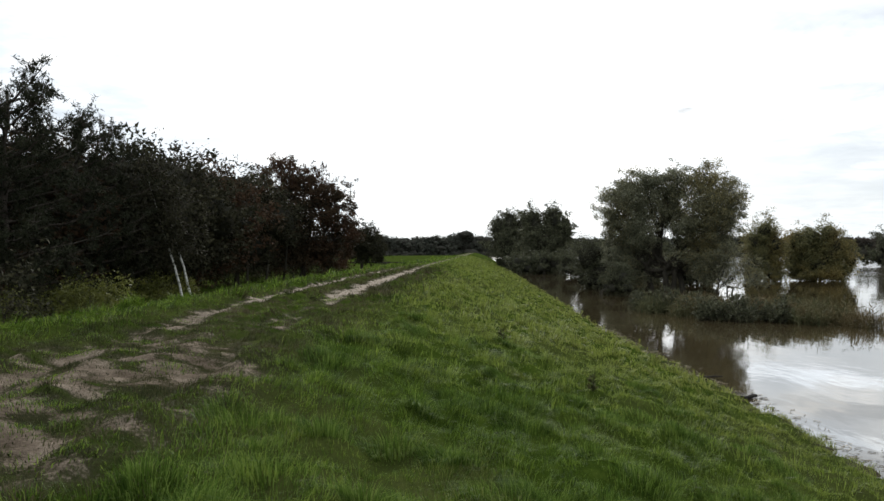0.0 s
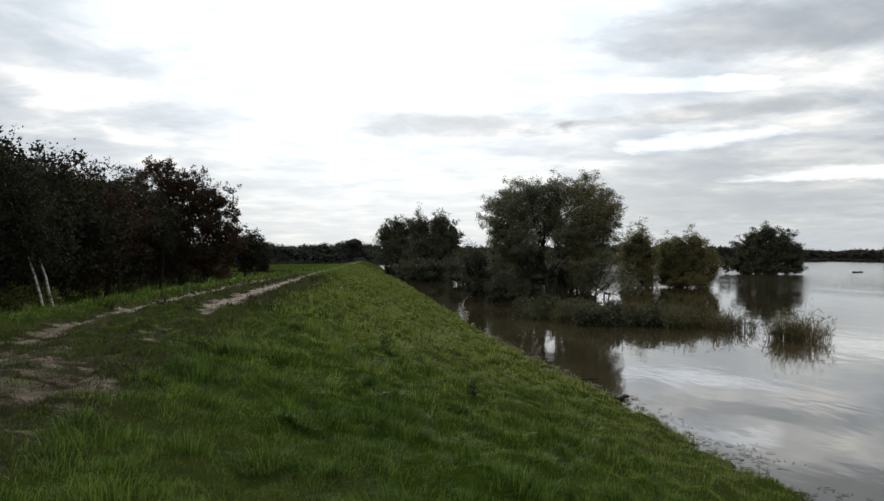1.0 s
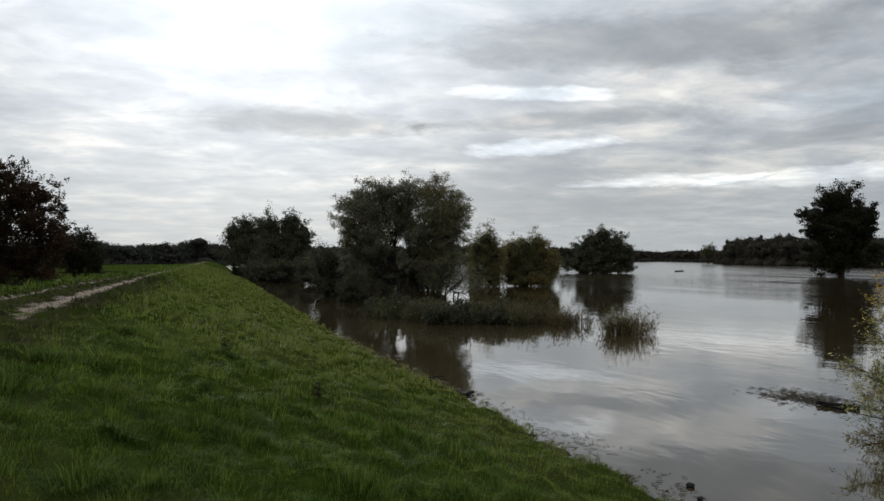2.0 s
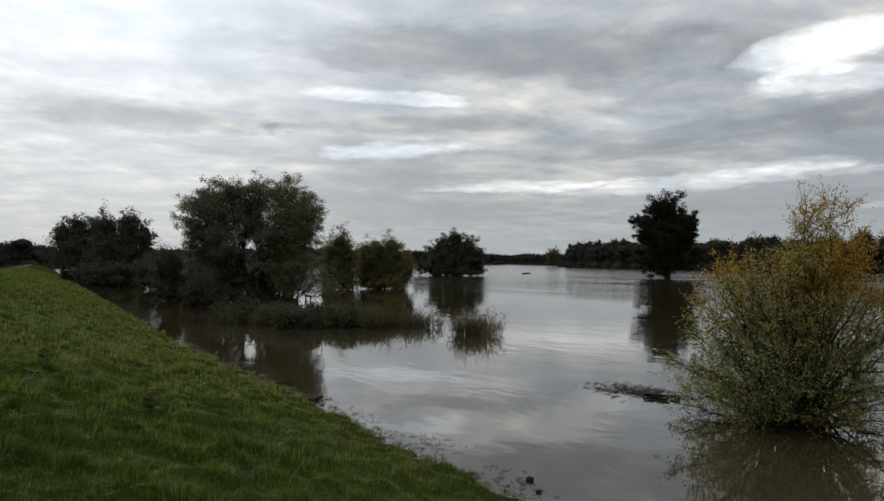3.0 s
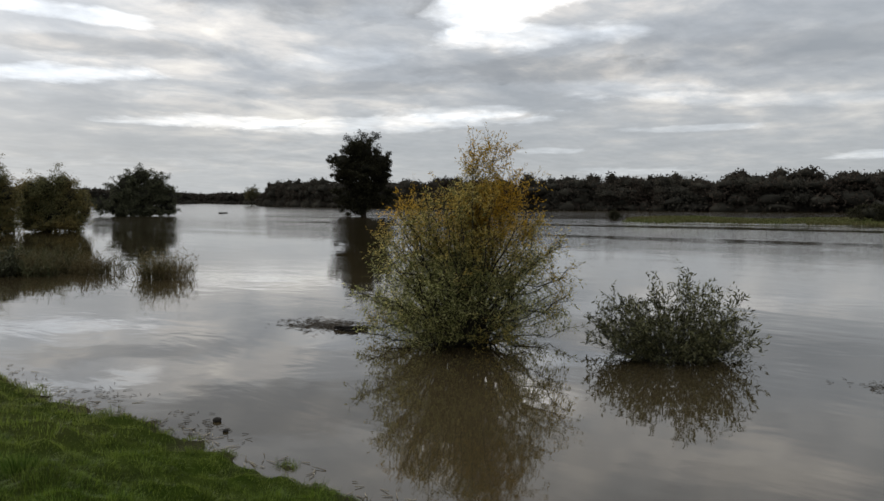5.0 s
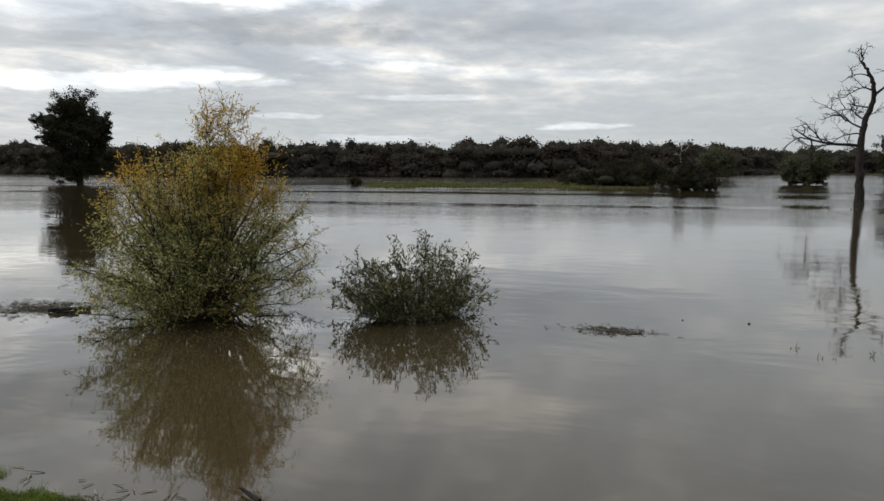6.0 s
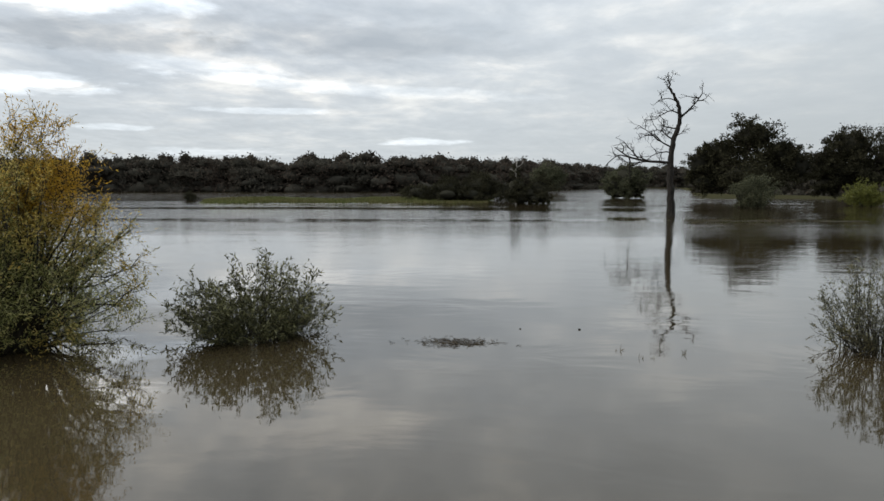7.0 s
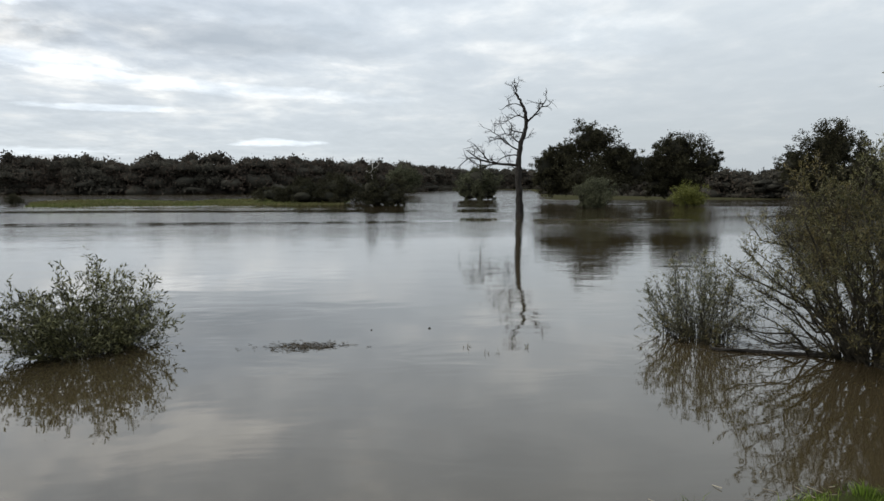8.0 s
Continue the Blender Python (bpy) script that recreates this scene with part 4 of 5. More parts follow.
# ---------------------------------------------------------------- the solitary willow in the flood, and shrubs round it
def make_near_bank():
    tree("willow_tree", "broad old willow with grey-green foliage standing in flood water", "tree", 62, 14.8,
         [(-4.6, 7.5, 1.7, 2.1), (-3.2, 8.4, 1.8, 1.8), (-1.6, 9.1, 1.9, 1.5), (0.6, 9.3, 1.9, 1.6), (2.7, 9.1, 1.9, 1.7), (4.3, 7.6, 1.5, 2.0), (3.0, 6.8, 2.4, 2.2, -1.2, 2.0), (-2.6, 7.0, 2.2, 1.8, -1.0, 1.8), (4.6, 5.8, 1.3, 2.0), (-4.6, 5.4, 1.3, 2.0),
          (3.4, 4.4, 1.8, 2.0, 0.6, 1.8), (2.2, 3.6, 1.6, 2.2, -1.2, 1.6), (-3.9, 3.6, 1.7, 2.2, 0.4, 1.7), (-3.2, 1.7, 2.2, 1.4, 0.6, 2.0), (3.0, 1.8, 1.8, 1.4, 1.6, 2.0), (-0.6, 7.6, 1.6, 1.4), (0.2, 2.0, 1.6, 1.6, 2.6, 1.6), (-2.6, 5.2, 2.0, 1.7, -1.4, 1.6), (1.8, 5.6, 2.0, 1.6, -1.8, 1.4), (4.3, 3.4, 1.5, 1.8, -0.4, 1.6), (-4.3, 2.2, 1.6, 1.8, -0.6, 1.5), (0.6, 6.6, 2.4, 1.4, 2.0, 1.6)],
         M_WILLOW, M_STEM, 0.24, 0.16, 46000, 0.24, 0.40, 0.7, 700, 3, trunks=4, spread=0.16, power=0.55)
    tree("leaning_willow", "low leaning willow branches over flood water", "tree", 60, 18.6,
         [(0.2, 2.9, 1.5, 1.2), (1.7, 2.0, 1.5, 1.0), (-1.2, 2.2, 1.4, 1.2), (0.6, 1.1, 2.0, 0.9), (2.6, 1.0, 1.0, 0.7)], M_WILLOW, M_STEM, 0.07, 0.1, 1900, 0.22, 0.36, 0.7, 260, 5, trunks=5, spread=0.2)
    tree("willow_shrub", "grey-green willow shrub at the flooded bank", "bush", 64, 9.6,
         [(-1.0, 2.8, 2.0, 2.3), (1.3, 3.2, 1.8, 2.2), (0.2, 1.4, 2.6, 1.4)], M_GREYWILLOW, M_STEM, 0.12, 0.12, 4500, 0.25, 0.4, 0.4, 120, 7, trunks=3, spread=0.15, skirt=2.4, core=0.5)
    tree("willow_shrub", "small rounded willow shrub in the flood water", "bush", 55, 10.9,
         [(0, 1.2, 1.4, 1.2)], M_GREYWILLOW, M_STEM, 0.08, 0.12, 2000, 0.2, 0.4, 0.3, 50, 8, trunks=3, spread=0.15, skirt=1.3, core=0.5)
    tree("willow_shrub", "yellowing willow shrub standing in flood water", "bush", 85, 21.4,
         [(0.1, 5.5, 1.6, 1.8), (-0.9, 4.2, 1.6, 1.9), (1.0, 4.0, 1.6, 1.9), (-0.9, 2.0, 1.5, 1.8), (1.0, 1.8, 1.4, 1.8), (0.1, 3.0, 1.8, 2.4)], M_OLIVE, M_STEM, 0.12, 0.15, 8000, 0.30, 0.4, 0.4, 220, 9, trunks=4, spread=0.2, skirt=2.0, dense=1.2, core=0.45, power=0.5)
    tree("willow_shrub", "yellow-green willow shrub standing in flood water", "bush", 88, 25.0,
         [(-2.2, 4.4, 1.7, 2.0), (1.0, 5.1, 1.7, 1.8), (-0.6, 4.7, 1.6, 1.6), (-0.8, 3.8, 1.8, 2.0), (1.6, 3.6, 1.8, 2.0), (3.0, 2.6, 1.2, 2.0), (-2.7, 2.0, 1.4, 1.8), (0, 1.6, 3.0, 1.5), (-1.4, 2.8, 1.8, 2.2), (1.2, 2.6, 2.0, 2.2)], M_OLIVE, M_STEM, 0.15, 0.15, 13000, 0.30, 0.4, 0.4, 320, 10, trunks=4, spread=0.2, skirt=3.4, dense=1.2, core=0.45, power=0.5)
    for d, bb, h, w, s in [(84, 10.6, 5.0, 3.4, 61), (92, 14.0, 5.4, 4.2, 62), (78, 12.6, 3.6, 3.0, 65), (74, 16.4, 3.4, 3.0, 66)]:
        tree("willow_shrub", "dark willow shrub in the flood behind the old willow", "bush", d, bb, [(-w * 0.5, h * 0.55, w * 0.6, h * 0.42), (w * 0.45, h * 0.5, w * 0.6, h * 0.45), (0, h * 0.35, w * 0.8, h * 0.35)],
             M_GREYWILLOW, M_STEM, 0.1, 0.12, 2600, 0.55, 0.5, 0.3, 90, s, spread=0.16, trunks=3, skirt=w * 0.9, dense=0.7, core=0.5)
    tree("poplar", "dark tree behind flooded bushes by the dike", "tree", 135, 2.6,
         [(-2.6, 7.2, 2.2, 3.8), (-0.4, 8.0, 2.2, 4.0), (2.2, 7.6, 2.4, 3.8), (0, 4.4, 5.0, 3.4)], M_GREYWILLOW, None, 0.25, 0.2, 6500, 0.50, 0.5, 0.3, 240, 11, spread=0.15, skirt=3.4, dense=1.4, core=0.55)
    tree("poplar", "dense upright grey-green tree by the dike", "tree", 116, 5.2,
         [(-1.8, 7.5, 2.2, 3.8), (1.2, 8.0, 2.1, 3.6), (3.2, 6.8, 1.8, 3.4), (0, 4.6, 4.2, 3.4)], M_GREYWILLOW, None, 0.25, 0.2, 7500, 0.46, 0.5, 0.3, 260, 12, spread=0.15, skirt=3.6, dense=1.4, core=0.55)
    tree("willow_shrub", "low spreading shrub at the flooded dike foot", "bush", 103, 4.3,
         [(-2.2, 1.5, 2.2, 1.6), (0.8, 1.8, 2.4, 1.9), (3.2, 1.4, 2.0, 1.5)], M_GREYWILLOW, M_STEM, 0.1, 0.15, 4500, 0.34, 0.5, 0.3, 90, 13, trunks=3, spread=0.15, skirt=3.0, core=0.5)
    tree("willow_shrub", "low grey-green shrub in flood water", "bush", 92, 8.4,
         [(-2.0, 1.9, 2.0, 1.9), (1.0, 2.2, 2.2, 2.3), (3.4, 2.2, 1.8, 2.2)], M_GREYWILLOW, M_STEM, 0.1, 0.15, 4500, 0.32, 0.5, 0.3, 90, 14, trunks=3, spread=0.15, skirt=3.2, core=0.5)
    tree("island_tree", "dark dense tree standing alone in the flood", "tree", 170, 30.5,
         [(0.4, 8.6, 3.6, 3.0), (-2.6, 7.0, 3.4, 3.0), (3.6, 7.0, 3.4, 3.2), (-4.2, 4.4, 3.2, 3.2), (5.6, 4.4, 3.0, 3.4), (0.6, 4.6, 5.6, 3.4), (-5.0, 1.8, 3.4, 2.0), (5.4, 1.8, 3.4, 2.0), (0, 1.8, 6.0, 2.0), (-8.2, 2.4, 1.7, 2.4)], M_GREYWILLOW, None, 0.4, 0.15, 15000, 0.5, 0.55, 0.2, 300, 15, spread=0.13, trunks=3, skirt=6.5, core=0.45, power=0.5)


def reeds(name, label, category, points, height, size, material, seed, width=0.03, kind="", lean=0.25):
    """Reed and tall grass stems with drooping leaves, standing in water round the given spots (x, y, radius, how many)."""
    rng = np.random.default_rng(seed)
    V, Q, T, count = [], [], [], 0
    for x, y, r, n in points:
        a, d = rng.random(n) * 6.283, np.sqrt(rng.random(n)) * r
        p = np.stack([x + np.cos(a) * d, y + np.sin(a) * d, np.full(n, -0.1)], -1)
        h = height * (0.45 + 0.65 * rng.random(n)) * (1 - 0.62 * (d / r) ** 1.5)
        ln = np.stack([np.cos(a), np.sin(a), 0 * a], -1) * (0.12 + lean * rng.random(n) * d / r)[:, None] + rng.normal(0, 0.16, (n, 3)) * (1, 1, 0)
        v, (q, t) = blades(p, h + 0.1, width * (0.6 + 0.8 * rng.random(n)), ln, rng)
        V.append(v), Q.append(q + count), T.append(t + count)
        count += len(v)
        m = n * 2
        k = rng.integers(0, n, m)
        s = 0.3 + 0.65 * rng.random(m)
        o = p[k] + np.stack([ln[k][:, 0] * h[k] * s ** 2, ln[k][:, 1] * h[k] * s ** 2, s * h[k]], -1)
        v, q = leaves_of(o, rng.normal(0, 0.7, (m, 3)) + np.array([0, 0, 0.35]), size * (0.6 + 0.8 * rng.random(m)), width * 1.3, rng)
        V.append(v), Q.append(q + count)
        count += len(v)
    ob = new(name, mesh_of(name, np.concatenate(V), [np.concatenate(Q), np.concatenate(T)], material))
    return tagged(ob, label, category, kind=kind)


def make_reeds():
    rng = np.random.default_rng(77)
    spots = []
    for _ in range(46):
        s = rng.random()
        x, y = 9.6 + 7.0 * s + rng.normal(0, 0.7), 39.5 - 7.2 * s + rng.normal(0, 1.2) + 1.5 * (1 - s)
        spots.append((x, y, 0.6 + 0.6 * rng.random(), int(110 + 190 * rng.random())))
    reeds("reed_bed", "overgrown reed bed rising from brown flood water", "reeds", spots, 1.3, 0.3, M_REED, 78, 0.026, "stuff")
    reeds("reed_clump", "clump of reeds standing alone in flood water", "reeds", [(17.2, 27.4, 0.60, 330), (17.75, 27.25, 0.7, 260), (18.2, 27.1, 0.5, 80), (16.9, 27.6, 0.45, 90)], 1.75, 0.24, M_TANREED, 79, 0.017, lean=0.75)
    for k, (x, y, h, w) in enumerate([(11.2, 37.0, 1.2, 2.4), (12.8, 35.2, 1.1, 2.2), (10.2, 39.0, 1.2, 2.0), (12.0, 34.0, 1.0, 2.0), (13.8, 33.6, 1.0, 1.8), (14.6, 34.8, 1.1, 1.8), (10.9, 34.6, 0.8, 1.6), (9.2, 40.5, 1.0, 1.8)]):
        bush("drowned_shrub", "low grey willow shrub among reeds in the flood", "bush", x, y, 20, w, h, M_GREYWILLOW, 26, 9, 0.4, 8, 0.16, 0.3, 90 + k)


# ---------------------------------------------------------------- near shrubs in the water
def make_near_shrubs():
    bush("yellow_willow", "willow bush turning yellow, standing in flood water", "bush", 13.9, 9.3, 56.2, 4.9, 3.6, M_YELLOW, 190, 32, 0.48, 17, 0.074, 0.27, 101,
         0.45, 0.034, 0.50, 0.5, plume=22, plume_h=4.65, plume_x=0.62, depth=4.4, up=0.12, profile=((0, 0.15, 0.35, 0.55, 0.72, 0.9, 1.0), (2.3, 2.6, 2.65, 2.5, 2.15, 1.65, 1.0)))
    bush("small_willow", "low dark-leaved willow bush standing in flood water", "bush", 14.95, 4.75, 72.4, 3.5, 1.6, M_SHRUB, 175, 9, 0.36, 10, 0.10, 0.26, 105,
         0.7, 0.011, 0.40, 0.35, low=0.2, depth=2.6, up=0.7)
    bush("grey_willow", "sparse grey-leaved willow bush in flood water", "bush", 14.3, -7.7, 119, 2.6, 1.9, M_GREYBUSH, 130, 14, 0.30, 8, 0.062, 0.3, 103,
         0.7, 0.013, 0.6, 0.3, low=0.15, depth=2.4, bare_low=0.6)
    bush("large_willow", "large willow bush with drooping grey-green branches", "bush", 12.0, -10.0, 130, 5.8, 3.9, M_DROOP, 120, 42, 0.42, 15, 0.066, 0.28, 104,
         0.6, 0.032, 0.6, 0.5, plume=13, plume_h=5.0, plume_x=0.45, low=0.12, depth=5.0, bare_low=0.85)


# ---------------------------------------------------------------- the woods behind the dike
def make_woods():
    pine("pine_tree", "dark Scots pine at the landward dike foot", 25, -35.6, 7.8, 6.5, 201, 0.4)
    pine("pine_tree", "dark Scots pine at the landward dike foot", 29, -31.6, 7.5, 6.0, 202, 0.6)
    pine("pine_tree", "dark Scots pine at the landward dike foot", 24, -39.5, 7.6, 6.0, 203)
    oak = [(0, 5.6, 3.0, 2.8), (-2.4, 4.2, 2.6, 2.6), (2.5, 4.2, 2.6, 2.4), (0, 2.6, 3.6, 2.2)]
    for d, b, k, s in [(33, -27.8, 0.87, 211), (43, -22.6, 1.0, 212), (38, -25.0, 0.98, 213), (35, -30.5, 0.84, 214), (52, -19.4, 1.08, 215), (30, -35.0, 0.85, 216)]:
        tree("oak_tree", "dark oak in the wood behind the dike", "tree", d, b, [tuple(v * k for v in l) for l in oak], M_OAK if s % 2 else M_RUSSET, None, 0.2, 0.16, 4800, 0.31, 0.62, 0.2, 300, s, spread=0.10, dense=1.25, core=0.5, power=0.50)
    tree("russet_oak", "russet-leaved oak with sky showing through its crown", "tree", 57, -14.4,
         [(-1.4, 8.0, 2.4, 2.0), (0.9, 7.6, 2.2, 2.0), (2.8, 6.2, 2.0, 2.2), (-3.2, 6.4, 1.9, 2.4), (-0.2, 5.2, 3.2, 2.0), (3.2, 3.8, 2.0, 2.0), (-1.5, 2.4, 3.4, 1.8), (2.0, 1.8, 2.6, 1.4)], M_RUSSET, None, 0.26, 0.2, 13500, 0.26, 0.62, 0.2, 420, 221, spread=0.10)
    tree("oak_tree", "small dark oak beside the dike", "tree", 84, -9.6, [(0, 4.0, 2.4, 2.2), (-1.2, 2.6, 2.2, 2.0), (1.4, 2.6, 2.0, 2.0)], M_OAK, None, 0.2, 0.2, 5000, 0.3, 0.6, 0.2, 110, 222, spread=0.14)
    for d, b, h, s in [(50, -18.4, 8.6, 231), (51, -17.2, 8.8, 232), (54, -16.2, 8.4, 233)]:
        tree("bare_birch", "slender tree with thin half-bare twigs", "tree", d, b, [(0, h * 0.78, 0.9, h * 0.22), (0.2, h * 0.55, 0.9, h * 0.2)], M_GREYBUSH, M_STEM, 0.08, 0.45, 220, 0.14, 0.6, 0.2, 110, s, spread=0.12)
    for d, b, h, lean, s in [(29.5, -22.8, 5.2, -1.5, 241), (29.8, -22.0, 5.4, -1.7, 242)]:
        x, y = polar(d, b)
        z = float(height_at(np.array([x]), np.array([y]))[0])
        ob = thing("birch_tree", "leaning young birch with a white trunk", "tree", x, y, z, -b)
        rng = np.random.default_rng(s)
        wood = Tubes(7)
        tr = bend((0, 0, -0.3), (lean, 0, h), (0, 0, 0), 9, rng, 0.03)
        wood.add(tr, np.linspace(0.055, 0.015, 9))
        P, D = [], []
        twig = Tubes(3)
        for k in range(110):
            i = rng.integers(4, 9)
            e = tr[i] + rng.normal(0, 0.75, 3) + np.array([0, 0, 0.1])
            twig.add(np.stack([tr[i], (tr[i] + e) / 2 + (0, 0, 0.1), e]), [0.012, 0.008, 0.004], 3)
            P.append(tr[i] + (e - tr[i]) * rng.random((30, 1)) + rng.normal(0, 0.12, (30, 3)))
            D.append(rng.normal(0, 1, (30, 3)) - (0, 0, 0.6))
        v, q = leaves_of(np.concatenate(P), np.concatenate(D), 0.11, 0.08, rng)
        part("trunk", wood.mesh("trunk", M_BIRCH), ob, "white birch bark")
        part("twigwork", twig.mesh("twigwork", M_BARK), ob)
        part("crown", mesh_of("crown", v, q, M_OAK), ob)
    for d, b, w, s in [(23.5, -29.6, 1.2, 246), (25.5, -29.9, 1.1, 247), (23.0, -36.2, 1.0, 248), (30, -24.6, 1.1, 249)]:
        tree("undergrowth_shrub", "yellow-green shrub at the landward dike foot", "bush", d, b, [(0, w * 0.8, w, w * 0.8), (w * 0.8, w * 0.6, w * 0.7, w * 0.7), (-w * 0.7, w * 0.7, w * 0.6, w * 0.8)],
             M_YGREEN, None, 0.04, 0.15, 1300, 0.13, 0.5, 0.1, 60, s, spread=0.18, trunks=2, group="shrubs at the wood's edge")
    rng = np.random.default_rng(250)
    for k in range(26):
        d, b = 20 + 1.9 * k + rng.normal(0, 1.5), -40 + 1.12 * k + rng.normal(0, 0.8)
        if polar(d, b)[0] > -10.0:
            d = 10.6 / math.sin(radians(-b))
        w = 1.3 + 0.9 * rng.random()
        if -34.0 < b < -30.2 and d < 34:   # the pool shows here
            continue
        tree("undergrowth_shrub", "leafy green shrub at the landward dike foot", "bush", d, b, [(0, w * 0.75, w, w * 0.8), (w * 0.7, w * 0.5, w * 0.7, w * 0.6)],
             (M_GREYWILLOW, M_OAK, M_RUSSET, M_OAK)[k % 4], None, 0.05, 0.15, 800, 0.17, 0.55, 0.1, 40, 251 + k, spread=0.18, trunks=2, dense=0.75, group="shrubs at the wood's edge")


# ---------------------------------------------------------------- far banks
def far_woods(name, label, line, seed, size=0.6, cards=60, wide=8.0, leaf=None, apart=0.55, back=True):
    """Woodland along a line of (bearing, distance, height): single crowns of a few leafy masses each, standing before a closed
    ridge of foliage, with leaf sprays over all of them. wide: a usual crown's width; apart: their spacing over that."""
    rng = np.random.default_rng(seed)
    b, d, h = np.array(line, float).T
    xy = np.stack([d * np.sin(np.radians(b)), d * np.cos(np.radians(b))], -1)
    run = np.concatenate([[0], np.cumsum(np.radians(np.abs(np.diff(b))) * (d[1:] + d[:-1]) / 2 + 0.12 * np.abs(np.diff(d)))])   # length across the line of sight, so crown spacing suits the camera's view
    ob = thing(name, label, "woodland", 0, 0, 0, 0, kind="stuff")
    C, R, T = [], [], []
    for row in range(2 if back else 1):
        at = 0.0
        while at < run[-1]:
            w = wide * (0.6 + 0.8 * rng.random() ** 1.3)
            tall = np.interp(at, run, h) * (0.84 + 0.18 * rng.random() ** 1.5)
            tall *= (0.72 + 0.25 * rng.random()) if row == 0 and back else 1.0
            c = np.array([np.interp(at, run, xy[:, 0]), np.interp(at, run, xy[:, 1])])
            away = c / np.linalg.norm(c)
            side = np.array([away[1], -away[0]])
            c = c + away * (7.0 * row + rng.normal(0, 1.5))
            own = rng.random()
            for k in range(9):   # top, shoulders, low masses down to the ground
                u = (0, -0.22, 0.25, -0.34, 0.33, 0, 0.05, -0.25, 0.25)[k] * w * (0.7 + 0.6 * rng.random())
                z = (0.78, 0.72, 0.70, 0.48, 0.46, 0.58, 0.34, 0.09, 0.09)[k] * tall * (0.92 + 0.16 * rng.random())
                r = (0.34, 0.30, 0.30, 0.28, 0.28, 0.36, 0.42, 0.50, 0.50)[k] * w * (0.85 + 0.3 * rng.random())
                rz = (0.20, 0.18, 0.18, 0.20, 0.20, 0.24, 0.28, 0.26, 0.26)[k] * tall
                p = c + side * u + away * rng.normal(0, 0.12 * w)
                C.append((p[0], p[1], z)), R.append((r, r, rz)), T.append(own)
            at += w * (apart + 0.35 * rng.random())
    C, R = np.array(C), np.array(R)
    # Added solid cores; under far leaves their darker colour imitates shade.
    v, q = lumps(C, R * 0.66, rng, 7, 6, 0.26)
    part("filler_core", mesh_of("filler_core", v, q, M_OAK if leaf is M_OAK else M_FARINNER, smooth=True), ob)
    n = len(C) * cards
    k = np.repeat(np.arange(len(C)), cards)
    way = unit(rng.normal(size=(n, 3)))
    toward = -C[k][:, :2] / np.linalg.norm(C[k][:, :2], axis=1)[:, None]
    flip = (way[:, :2] * toward).sum(1) < -0.3
    way[flip] *= (-1, -1, 1)
    p = C[k] + way * R[k] * (0.58 + 0.50 * rng.random((n, 1))) + rng.normal(0, 0.3 * size, (n, 3))
    ok = p[:, 2] > 0.1
    p, k = p[ok], k[ok]
    L = size * (0.6 + 0.8 * rng.random(len(p)))
    v, q = leaves_of(p, rng.normal(0, 1, (len(p), 3)), L, L * 0.75, rng, far=True)
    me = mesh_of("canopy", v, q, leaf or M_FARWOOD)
    me.attributes.new("crown", "FLOAT", "POINT").data.foreach_set("value", np.repeat(np.array(T, dtype=np.float32)[k], 3))
    part("canopy", me, ob)
    return ob


